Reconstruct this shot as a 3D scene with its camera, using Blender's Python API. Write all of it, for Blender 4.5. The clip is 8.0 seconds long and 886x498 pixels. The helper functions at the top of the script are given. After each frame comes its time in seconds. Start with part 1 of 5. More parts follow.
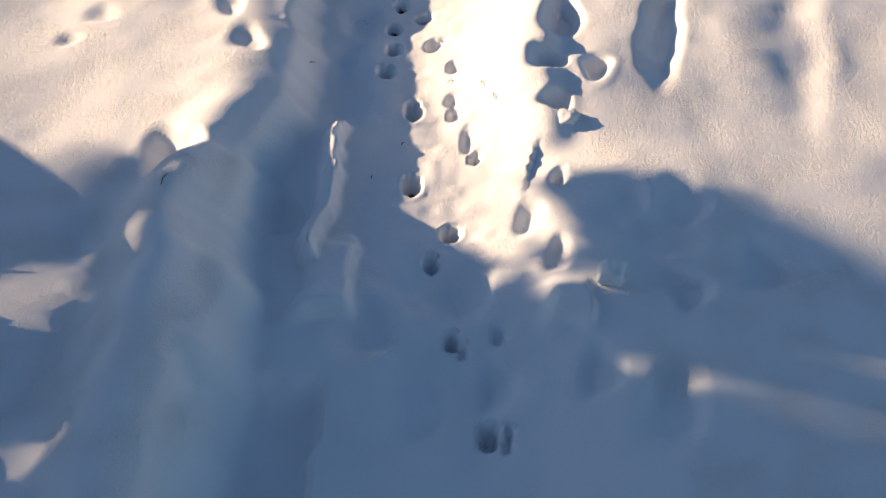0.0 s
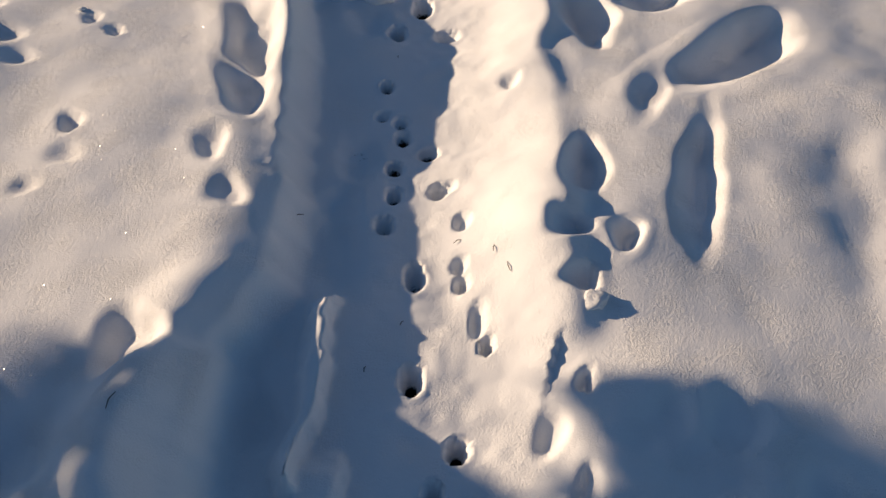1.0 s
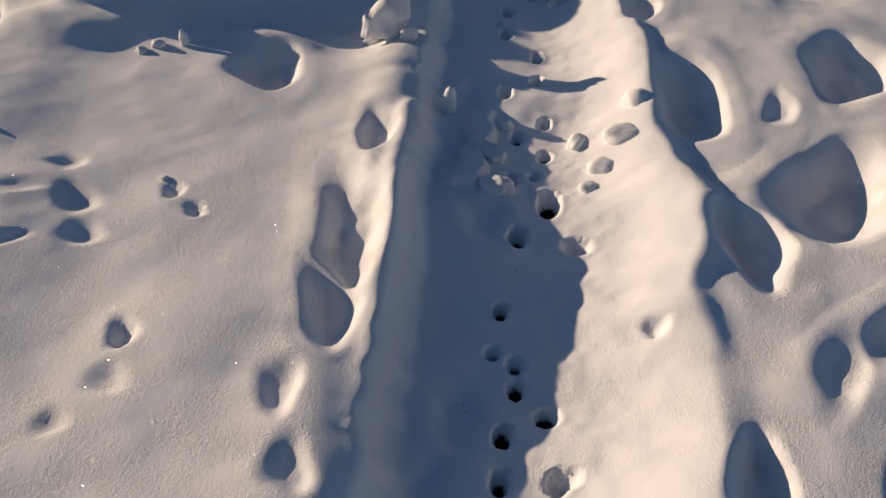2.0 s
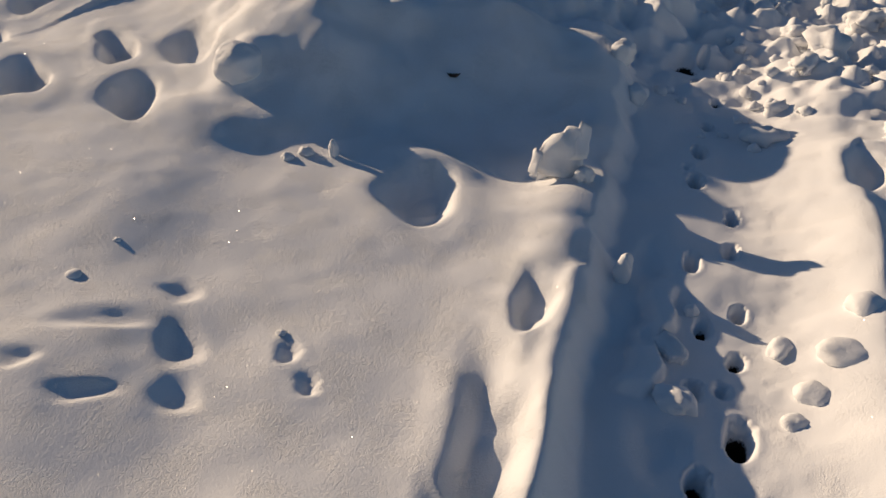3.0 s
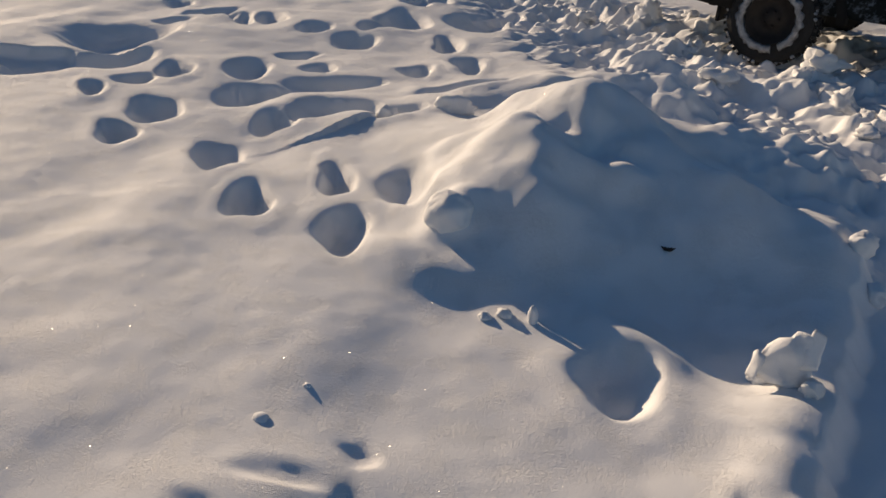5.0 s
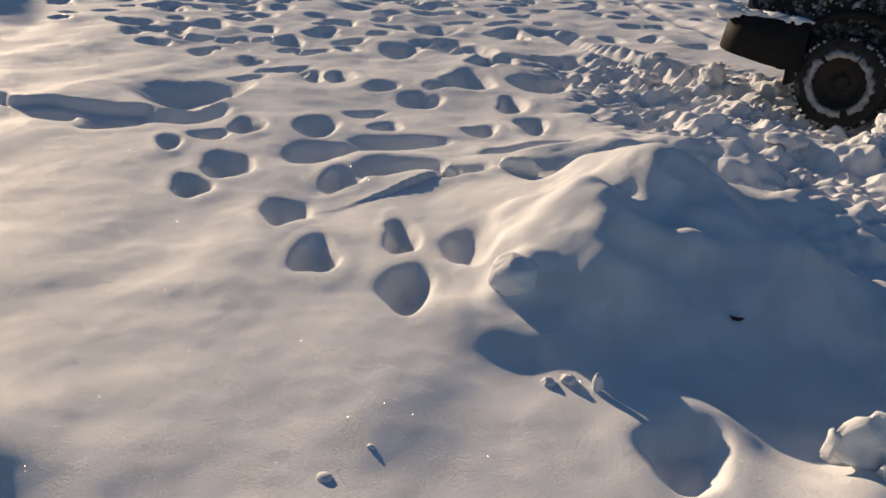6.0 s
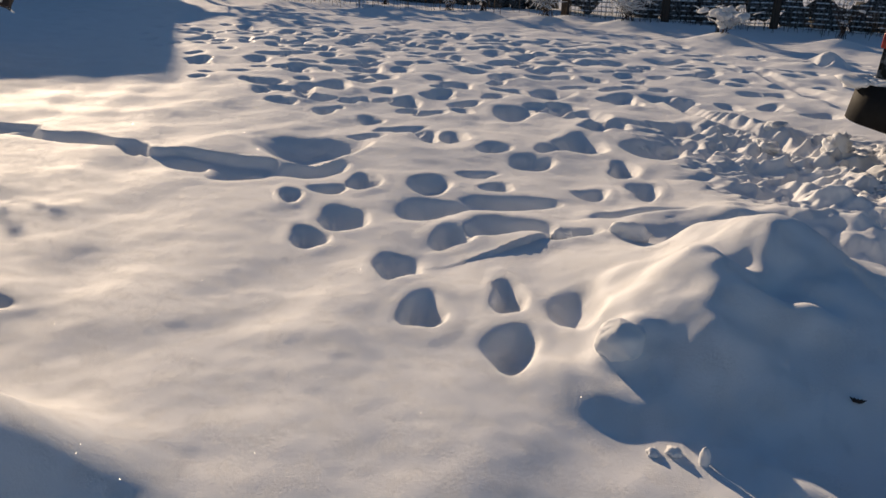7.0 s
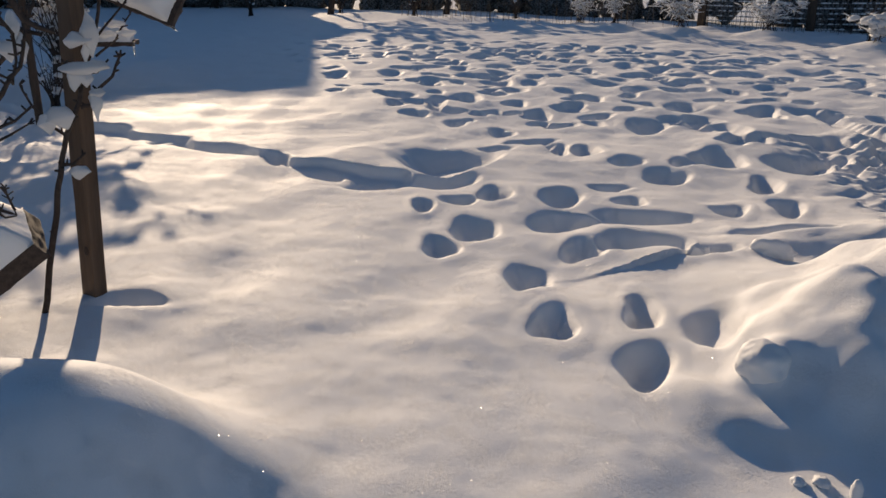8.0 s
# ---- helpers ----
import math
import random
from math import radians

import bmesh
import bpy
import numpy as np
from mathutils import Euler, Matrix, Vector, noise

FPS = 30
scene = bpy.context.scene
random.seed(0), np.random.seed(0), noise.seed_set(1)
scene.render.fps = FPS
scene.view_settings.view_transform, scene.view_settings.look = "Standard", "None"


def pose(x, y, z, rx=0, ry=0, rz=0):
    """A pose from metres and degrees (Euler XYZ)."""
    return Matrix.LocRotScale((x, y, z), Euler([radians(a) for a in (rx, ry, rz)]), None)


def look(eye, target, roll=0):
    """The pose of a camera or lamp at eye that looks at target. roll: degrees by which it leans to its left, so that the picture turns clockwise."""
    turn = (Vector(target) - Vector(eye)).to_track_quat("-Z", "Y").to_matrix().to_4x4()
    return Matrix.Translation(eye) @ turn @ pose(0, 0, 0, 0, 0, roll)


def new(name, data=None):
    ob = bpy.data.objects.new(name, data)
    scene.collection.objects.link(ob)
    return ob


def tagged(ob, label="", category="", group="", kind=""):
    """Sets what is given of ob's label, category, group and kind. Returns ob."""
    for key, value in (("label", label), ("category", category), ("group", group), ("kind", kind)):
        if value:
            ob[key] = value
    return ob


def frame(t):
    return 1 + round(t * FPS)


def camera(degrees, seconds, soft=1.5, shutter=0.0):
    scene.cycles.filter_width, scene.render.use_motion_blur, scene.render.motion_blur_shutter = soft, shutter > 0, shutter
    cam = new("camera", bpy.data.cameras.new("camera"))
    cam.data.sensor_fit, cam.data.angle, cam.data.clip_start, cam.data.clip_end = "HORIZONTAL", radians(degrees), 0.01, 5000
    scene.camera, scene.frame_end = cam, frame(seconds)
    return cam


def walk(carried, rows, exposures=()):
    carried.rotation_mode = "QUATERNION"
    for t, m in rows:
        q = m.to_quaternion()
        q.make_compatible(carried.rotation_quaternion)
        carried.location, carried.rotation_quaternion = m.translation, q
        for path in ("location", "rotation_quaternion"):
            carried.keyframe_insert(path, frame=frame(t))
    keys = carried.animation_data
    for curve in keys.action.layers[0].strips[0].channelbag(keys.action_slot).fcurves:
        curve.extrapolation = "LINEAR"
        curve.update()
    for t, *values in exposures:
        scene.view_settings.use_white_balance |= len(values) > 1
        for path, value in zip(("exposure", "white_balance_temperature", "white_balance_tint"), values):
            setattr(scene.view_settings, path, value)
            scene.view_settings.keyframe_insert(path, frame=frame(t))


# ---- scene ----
cam = camera(57.6, 8.0)
METRES, EYE, TILT, LEAN, TURN = 2.0, 1.2308, -47.525, 0.0, 0.0
ROWS = [
    (0.0, 0.0, 0.0, 0.0, -0.0, 0.0, -0.0),
    (0.5, 0.0094, 0.0731, 0.094, -0.11, 2.15, -0.13),
    (1.0, -0.0031, 0.1413, 0.1682, 0.22, 2.83, -0.54),
    (1.5, -0.0418, 0.242, 0.2753, 0.85, 4.51, -1.03),
    (2.0, -0.0598, 0.3365, 0.381, 5.47, 8.86, -6.85),
    (3.5, -0.2044, 0.5319, 0.633, 16.83, 10.81, -20.14),
    (4.0, -0.2242, 0.5308, 0.6477, 21.14, 10.86, -23.92),
    (4.5, -0.2295, 0.5246, 0.652, 23.11, 13.15, -26.25),
    (6.0, -0.2523, 0.4955, 0.6572, 27.76, 17.16, -30.08),
    (6.5, -0.248, 0.4858, 0.6566, 31.7, 17.45, -32.68),
    (7.0, -0.2431, 0.4735, 0.6475, 35.14, 17.37, -34.95),
    (7.5, -0.248, 0.4695, 0.6375, 40.88, 14.78, -36.9),
    (8.0, -0.2501, 0.463, 0.6309, 45.2, 12.27, -38.63),
]
walk(cam, [(t, pose(0, 0, EYE, TILT, LEAN, TURN) @ pose(METRES * x, METRES * y, METRES * z, 90 + pitch, roll, yaw)) for t, x, y, z, yaw, pitch, roll in ROWS],
     exposures=[(0.0, 1.03, 6300, 12), (0.5, 0.66, 6080, 11), (1.0, 0.34, 5870, 10), (2.0, 0.01, 5740, 10), (3.5, 0.08, 5780, 8), (4.5, 0.11, 5760, 8), (8.0, 0.28, 5700, 9)])

# ---- daylight: a low winter sun and a clear sky ----
SUN_AZ, SUN_EL = -74.5, 14.0
SUN = Vector((math.sin(radians(SUN_AZ)) * math.cos(radians(SUN_EL)), math.cos(radians(SUN_AZ)) * math.cos(radians(SUN_EL)), math.sin(radians(SUN_EL))))
world = bpy.data.worlds.new("sky")
scene.world = world
world.use_nodes = True
wn = world.node_tree.nodes
sky = wn.new("ShaderNodeTexSky")
sky.sky_type, sky.sun_disc = "NISHITA", False
sky.air_density, sky.dust_density, sky.ozone_density = 1.0, 0.4, 2.6
sky.sun_elevation, sky.sun_rotation = radians(SUN_EL), radians(SUN_AZ % 360)
wn["Background"].inputs["Strength"].default_value = 0.055
world.node_tree.links.new(sky.outputs[0], wn["Background"].inputs["Color"])
lamp = bpy.data.lights.new("sun", "SUN")
lamp.energy, lamp.angle, lamp.color = 5.4, radians(0.55), (1.0, 0.705, 0.425)
sun = new("sun", lamp)
sun.matrix_world = look(SUN * 60, (0, 0, 0))


# ---- materials ----
def material(name, colour, rough=0.6, metal=0.0):
    m = bpy.data.materials.new(name)
    m.use_nodes = True
    b = m.node_tree.nodes["Principled BSDF"]
    b.inputs["Base Color"].default_value = (*colour, 1)
    b.inputs["Roughness"].default_value, b.inputs["Metallic"].default_value = rough, metal
    return m


def node(m, kind, **values):
    n = m.node_tree.nodes.new(kind)
    for key, value in values.items():
        n.inputs[key.replace("_", " ")].default_value = value
    return n


def link(m, a, b):
    m.node_tree.links.new(a, b)


def place(m):
    return node(m, "ShaderNodeNewGeometry").outputs["Position"]


def mottled(name, dark, light, scale, rough, bump=0.3, bump_scale=60.0, stretch=(1, 1, 1), metal=0.0, depth=0.004, low=0.34, high=0.68):
    """Two tones of noise at two scales, with a grainy bump."""
    m = material(name, dark, rough, metal)
    b = m.node_tree.nodes["Principled BSDF"]
    at = node(m, "ShaderNodeTexCoord").outputs["Object"]
    mp = node(m, "ShaderNodeMapping", Scale=stretch)
    link(m, at, mp.inputs["Vector"])
    n1 = node(m, "ShaderNodeTexNoise", Scale=scale, Detail=8.0, Roughness=0.65)
    n2 = node(m, "ShaderNodeTexNoise", Scale=bump_scale, Detail=6.0)
    ramp = node(m, "ShaderNodeMapRange", From_Min=low, From_Max=high)
    mix = node(m, "ShaderNodeMix")
    mix.data_type = "RGBA"
    mix.inputs[6].default_value, mix.inputs[7].default_value = (*dark, 1), (*light, 1)
    bp = node(m, "ShaderNodeBump", Strength=bump, Distance=depth)
    link(m, mp.outputs[0], n1.inputs["Vector"])
    link(m, mp.outputs[0], n2.inputs["Vector"])
    link(m, n1.outputs[0], ramp.inputs[0])
    link(m, ramp.outputs[0], mix.inputs[0])
    link(m, mix.outputs[2], b.inputs["Base Color"])
    link(m, n2.outputs[0], bp.inputs["Height"])
    link(m, bp.outputs[0], b.inputs["Normal"])
    return m


def snow_material(name, grain=1.0, dark_low=False):
    """Settled snow: fine crystals in the relief, a few facets that flash, and a dark brown tone lowest down."""
    m = material(name, (0.80, 0.805, 0.81), 0.6)
    b = m.node_tree.nodes["Principled BSDF"]
    b.inputs["Specular IOR Level"].default_value = 0.018
    at = place(m)
    fine = node(m, "ShaderNodeTexNoise", Scale=270.0, Detail=3.0, Roughness=0.7)
    mid = node(m, "ShaderNodeTexNoise", Scale=85.0, Detail=4.0, Roughness=0.6)
    crust = node(m, "ShaderNodeTexNoise", Scale=9.0, Detail=3.0)
    for n in (fine, mid, crust):
        link(m, at, n.inputs["Vector"])
    # grain comes and goes over the field
    patch = node(m, "ShaderNodeMapRange", From_Min=0.38, From_Max=0.62, To_Min=0.25 * grain, To_Max=1.0 * grain)
    link(m, crust.outputs[0], patch.inputs[0])
    b1 = node(m, "ShaderNodeBump", Distance=0.0026)
    b2 = node(m, "ShaderNodeBump", Distance=0.0040)
    # single crystals turned every way: a few of them catch the sun
    cell = node(m, "ShaderNodeTexVoronoi", Scale=260.0)
    link(m, at, cell.inputs["Vector"])
    tilt = node(m, "ShaderNodeVectorMath")
    tilt.operation = "MULTIPLY_ADD"
    tilt.inputs[1].default_value, tilt.inputs[2].default_value = (1.7, 1.7, 0.6), (-0.85, -0.85, 0.0)
    link(m, cell.outputs["Color"], tilt.inputs[0])
    facet = node(m, "ShaderNodeVectorMath")
    facet.operation = "ADD"
    link(m, tilt.outputs[0], facet.inputs[0])
    link(m, node(m, "ShaderNodeNewGeometry").outputs["Normal"], facet.inputs[1])
    unit = node(m, "ShaderNodeVectorMath")
    unit.operation = "NORMALIZE"
    link(m, facet.outputs[0], unit.inputs[0])
    pick = node(m, "ShaderNodeMapRange", From_Min=0.24, From_Max=0.08, To_Max=0.3)
    link(m, cell.outputs["Distance"], pick.inputs[0])
    link(m, pick.outputs[0], b.inputs["Coat Weight"])
    b.inputs["Coat Roughness"].default_value = 0.12
    link(m, unit.outputs[0], b.inputs["Coat Normal"])
    link(m, patch.outputs[0], b1.inputs["Strength"])
    link(m, patch.outputs[0], b2.inputs["Strength"])
    link(m, mid.outputs[0], b1.inputs["Height"])
    link(m, fine.outputs[0], b2.inputs["Height"])
    link(m, b1.outputs[0], b2.inputs["Normal"])
    link(m, b2.outputs[0], b.inputs["Normal"])
    tone = node(m, "ShaderNodeMix")
    tone.data_type = "RGBA"
    tone.inputs[6].default_value, tone.inputs[7].default_value = (0.77, 0.78, 0.80, 1), (0.83, 0.83, 0.83, 1)
    link(m, crust.outputs[0], tone.inputs[0])
    link(m, tone.outputs[2], b.inputs["Base Color"])
    if dark_low:
        # dark brown below a set height, its edge broken by noise
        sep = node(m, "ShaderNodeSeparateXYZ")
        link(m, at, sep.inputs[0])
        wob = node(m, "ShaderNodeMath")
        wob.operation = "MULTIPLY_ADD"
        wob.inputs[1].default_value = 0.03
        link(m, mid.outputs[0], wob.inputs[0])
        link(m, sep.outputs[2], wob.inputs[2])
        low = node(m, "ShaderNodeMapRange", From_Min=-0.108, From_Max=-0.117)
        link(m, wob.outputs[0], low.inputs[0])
        dark_mix = node(m, "ShaderNodeMix")
        dark_mix.data_type = "RGBA"
        dark_mix.inputs[7].default_value = (0.022, 0.017, 0.013, 1)
        link(m, low.outputs[0], dark_mix.inputs[0])
        link(m, tone.outputs[2], dark_mix.inputs[6])
        link(m, dark_mix.outputs[2], b.inputs["Base Color"])
    return m


SNOW = snow_material("field snow")
PATH_SNOW = snow_material("trodden snow", 0.6, dark_low=True)
CLOD_SNOW = snow_material("broken snow", 0.8)


def thin_snow():
    """Small pads of snow that let the sun shine through."""
    m = snow_material("thin snow", 1.0)
    tree = m.node_tree
    out = tree.nodes["Material Output"]
    glow = node(m, "ShaderNodeBsdfTranslucent", Color=(0.86, 0.87, 0.88, 1))
    mix = node(m, "ShaderNodeMixShader", Fac=0.32)
    link(m, tree.nodes["Principled BSDF"].outputs[0], mix.inputs[1])
    link(m, glow.outputs[0], mix.inputs[2])
    link(m, mix.outputs[0], out.inputs["Surface"])
    return m


THIN_SNOW = thin_snow()
WOOD = mottled("weathered wood", (0.05, 0.031, 0.019), (0.15, 0.10, 0.064), 9.0, 0.8, 0.6, 40.0, (1, 1, 0.09))
DARK_WOOD = mottled("old dark wood", (0.03, 0.022, 0.017), (0.085, 0.06, 0.045), 12.0, 0.85, 0.6, 45.0, (1, 1, 0.15))
BARK = mottled("twig bark", (0.022, 0.016, 0.013), (0.07, 0.05, 0.04), 30.0, 0.85, 0.5, 90.0)
DIRTY_SNOW = mottled("packed road snow", (0.13, 0.13, 0.135), (0.40, 0.41, 0.43), 22.0, 0.8, 0.6, 70.0)
RUBBER = mottled("tyre rubber", (0.006, 0.006, 0.007), (0.018, 0.018, 0.018), 14.0, 0.85, 0.4, 60.0)
STEEL = mottled("rusty wheel steel", (0.008, 0.006, 0.006), (0.022, 0.017, 0.014), 14.0, 0.7, 0.3, 70.0, metal=0.2)
PLASTIC = mottled("black bumper plastic", (0.006, 0.006, 0.006), (0.018, 0.017, 0.016), 5.0, 0.75, 0.2, 90.0)
PLASTIC.node_tree.nodes["Principled BSDF"].inputs["Specular IOR Level"].default_value = 0.2
PAINT = mottled("frosted dark green car paint", (0.004, 0.007, 0.008), (0.22, 0.25, 0.29), 15.0, 0.7, 0.35, 70.0, low=0.50, high=0.72)
PAINT.node_tree.nodes["Principled BSDF"].inputs["Specular IOR Level"].default_value = 0.2
RED_LENS = mottled("red lamp lens", (0.20, 0.012, 0.008), (0.42, 0.05, 0.03), 30.0, 0.25, 0.1)
WHITE_LENS = material("clear lamp lens", (0.55, 0.5, 0.46), 0.2)
WIRE = material("fence wire", (0.24, 0.24, 0.24), 0.5, 0.4)
DRY = mottled("dry stalks", (0.06, 0.045, 0.03), (0.16, 0.12, 0.08), 30.0, 0.85)
PLASTER = mottled("house plaster", (0.30, 0.27, 0.23), (0.4, 0.37, 0.32), 2.0, 0.85)
ROOFING = mottled("house roofing", (0.06, 0.05, 0.05), (0.12, 0.1, 0.09), 4.0, 0.8)
GLASS = material("dark window glass", (0.02, 0.025, 0.03), 0.12)
NEEDLES = mottled("hedge needles", (0.02, 0.022, 0.02), (0.34, 0.345, 0.35), 16.0, 0.9, 1.0, 50.0, depth=0.05, low=0.44, high=0.66)


# ---- the ground: one sheet of snow ----
def steps(*runs):
    """Coordinates whose spacing changes from run to run: (start, end, spacing)."""
    out = []
    for a, b, d in runs:
        n = max(1, round((b - a) / d))
        out += [a + (b - a) * i / n for i in range(n)]
    return out + [runs[-1][1]]


def growing(start, sign, first, last):
    out, d, v = [], first, start
    while abs(v) < last:
        v += sign * d
        d *= 1.16
        out.append(v)
    return out


xs = steps((-20, -15, 0.1), (-15, -8, 0.06), (-8, -3.6, 0.025), (-3.6, -0.8, 0.0145), (-0.8, 0.75, 0.0085), (0.75, 2.2, 0.022))
xs = np.array(growing(-20, -1, 0.12, 500)[::-1] + xs + growing(2.2, 1, 0.04, 500))
ys = steps((-1.0, 0.3, 0.03), (0.3, 3.5, 0.0085), (3.5, 6.2, 0.0145), (6.2, 10.5, 0.025), (10.5, 17, 0.06), (17, 24, 0.1))
ys = np.array(growing(-1.0, -1, 0.05, 500)[::-1] + ys + growing(24, 1, 0.12, 500))
GX, GY = np.meshgrid(xs, ys)
GZ = np.zeros_like(GX)
DENTS, RIMS, BANKS = np.zeros_like(GX), np.zeros_like(GX), np.zeros_like(GX)
rng = np.random.default_rng(7)


def smooth(a, b, v):
    k = np.clip((v - a) / (b - a), 0, 1)
    return k * k * (3 - 2 * k)


def lattice(x, y, size, seed):
    """Value noise, -1 to 1, with cells of that size in metres."""
    table = np.random.default_rng(seed).uniform(-1, 1, (256, 256))
    u, v = x / size, y / size
    i, j = np.floor(u).astype(int), np.floor(v).astype(int)
    fu, fv = u - i, v - j
    fu, fv = fu ** 3 * (fu * (6 * fu - 15) + 10), fv ** 3 * (fv * (6 * fv - 15) + 10)
    i, j, i1, j1 = i % 256, j % 256, (i + 1) % 256, (j + 1) % 256
    return (table[i, j] * (1 - fu) + table[i1, j] * fu) * (1 - fv) + (table[i, j1] * (1 - fu) + table[i1, j1] * fu) * fv


def window(x, y, r):
    i0, i1 = np.searchsorted(xs, (x - r, x + r))
    j0, j1 = np.searchsorted(ys, (y - r, y + r))
    return np.s_[j0:j1, i0:i1]


def local(x, y, rot, w):
    c, s = math.cos(radians(rot)), math.sin(radians(rot))
    dx, dy = GX[w] - x, GY[w] - y
    return dx * c + dy * s, -dx * s + dy * c


def dent(x, y, a, b, rot, depth, soft=0.3, rim=0.05):
    """A pressed hollow with a wavering edge: half sizes a across and b along. The lip on the sun's side has
    slumped, the wall opposite stands steep. Hollows that meet keep the deeper floor."""
    w = window(x, y, 2.2 * max(a, b) + 0.03)
    u, v = local(x, y, rot, w)
    m = min(a, b)
    u = u + 0.10 * a * lattice(GX[w], GY[w], max(0.08, 1.4 * m), 93)
    v = v + 0.10 * b * lattice(GX[w], GY[w], max(0.08, 1.4 * m), 94)
    ang = np.arctan2(v / b, u / a)
    p = rng.uniform(0, 6.28, 3)
    r = np.hypot(u / a, v / b) * (1 + 0.06 * np.sin(2 * ang + p[0]) + 0.10 * np.sin(3 * ang + p[1]) + 0.02 * np.sin(5 * ang + p[2]))
    r = r * (1.02 + 0.010 * lattice(GX[w], GY[w], 0.03, 91))
    c, s = math.cos(radians(rot)), math.sin(radians(rot))
    turned = ((u * c - v * s) * SUN.x + (u * s + v * c) * SUN.y) / (np.hypot(u, v) + 1e-6)
    k = smooth(-0.6, 0.8, turned)
    inner = k * (0.34 - 0.36 * soft) + (1 - k) * (0.70 - 0.35 * soft)
    outer = k * (1.10 + 0.35 * soft) + (1 - k) * (1.08 + 0.12 * soft)
    floor = 1.0 - 0.18 * np.clip(r, 0, 1) ** 2 + 0.08 * lattice(GX[w], GY[w], max(0.05, 0.6 * m), 96)
    DENTS[w] = np.maximum(DENTS[w], depth * (1 - smooth(inner, outer, r)) * floor)
    if soft < 0.6:
        RIMS[w] = np.maximum(RIMS[w], depth * rim * np.exp(-((r - 1.32 - soft * 0.4) / 0.36) ** 2))


def ridge(points, height, sunward, leeward, seed, ragged=0.2):
    """A bank along a bent line: a long slope towards the sun, a short steep one behind."""
    for (x0, y0, h0), (x1, y1, h1) in zip(points, points[1:]):
        ln = math.hypot(x1 - x0, y1 - y0)
        w = window((x0 + x1) / 2, (y0 + y1) / 2, ln / 2 + 2 * sunward)
        ux, uy = (x1 - x0) / ln, (y1 - y0) / ln
        k = np.clip(((GX[w] - x0) * ux + (GY[w] - y0) * uy) / ln, 0, 1)
        dx, dy = GX[w] - x0 - k * (x1 - x0), GY[w] - y0 - k * (y1 - y0)
        side = dx * SUN.x + dy * SUN.y
        d = np.hypot(dx, dy) + 0.012 * lattice(GX[w], GY[w], 0.09, seed)
        width = np.where(side > 0, sunward, leeward)
        h = height * (h0 + k * (h1 - h0)) * (1 + ragged * lattice(GX[w], GY[w], 0.16, seed + 1))
        BANKS[w] = np.maximum(BANKS[w], h * np.exp(-np.clip(d / width, 0, 9) ** 2))


def paw(x, y, a, b, rot, depth):
    """A small animal's print: a pad and four toes at its upper end."""
    w = window(x, y, 4 * max(a, b))
    u, v = local(x, y, rot, w)
    r = np.hypot(u / a, (v + 0.15 * b) / b)
    GZ[w] -= depth * (1 - smooth(0.55, 1.15, r))
    GZ[w] += depth * 0.03 * np.exp(-((r - 1.4) / 0.25) ** 2)
    for k in (-0.62, -0.22, 0.22, 0.62):
        q = np.hypot((u - 1.15 * a * k) / (0.24 * a), (v - b * (0.95 - 0.8 * k * k)) / (0.3 * b))
        GZ[w] -= 0.3 * depth * (1 - smooth(0.5, 1.2, q))


def bump(x, y, a, b, rot, height, power=2.0):
    w = window(x, y, 3.2 * max(a, b))
    u, v = local(x, y, rot, w)
    GZ[w] += height * np.exp(-np.hypot(u / a, v / b) ** power)


def along(points, x, y):
    """Distance to a bent line."""
    d = np.full_like(x, 1e9)
    for (x0, y0), (x1, y1) in zip(points, points[1:]):
        k = np.clip(((x - x0) * (x1 - x0) + (y - y0) * (y1 - y0)) / ((x1 - x0) ** 2 + (y1 - y0) ** 2), 0, 1)
        d = np.minimum(d, np.hypot(x - x0 - k * (x1 - x0), y - y0 - k * (y1 - y0)))
    return d


# broad drifts and wind ripples
far = np.hypot(GX + 1, GY - 3)
GZ += 0.030 * lattice(GX, GY, 1.3, 1) * smooth(0.5, 3, far) + 0.026 * lattice(GX + 0.35 * GY, GY, 0.46, 2) + 0.009 * lattice(GX - 0.2 * GY, GY, 0.27, 6) + 0.0045 * lattice(GX, GY, 0.19, 3)
GZ += 0.0016 * lattice(GX, GY, 0.07, 4) * (far < 9) + 0.35 * lattice(GX, GY, 60, 5) * smooth(30, 90, far)
# the ground rises to the far fence
lift = GY * 0.84 - GX * 0.54
GZ += 0.04 * smooth(12, 24, lift) * smooth(-26, -15, GX)

# a drift along the fence
GZ += (0.08 + 0.06 * lattice(GX, GY, 1.1, 8)) * np.exp(-(along([(-24, 14.3), (-14.75, 18.92), (8, 30.4)], GX, GY) / 1.3) ** 2)

# the trodden path: a trench with a sharp shaded edge and a higher bank beside it
left = np.interp(GY, [-1, 0.83, 1.1, 1.4, 1.9, 2.4, 3.0, 3.6, 4.6, 5.4], [-0.5, -0.42, -0.47, -0.46, -0.42, -0.47, -0.52, -0.60, -0.70, -0.85])
right = np.interp(GY, [-1, 0.8, 1.5, 1.9, 2.4, 2.8, 3.2, 4.0, 5.0, 5.8], [0.34, 0.34, 0.27, 0.20, 0.22, 0.23, 0.19, 0.07, 0.03, 0.2])
left = left + 0.025 * lattice(GX * 0, GY, 0.21, 11) + 0.012 * lattice(GX * 0, GY, 0.06, 12)
right = right + 0.03 * lattice(GX * 0, GY, 0.25, 13) + 0.012 * lattice(GX * 0, GY, 0.07, 14)
ends = 1 - smooth(5.0, 5.8, GY)
into = smooth(0, 0.095, GX - left) * (1 - smooth(-0.30, 0.09, GX - right)) * ends
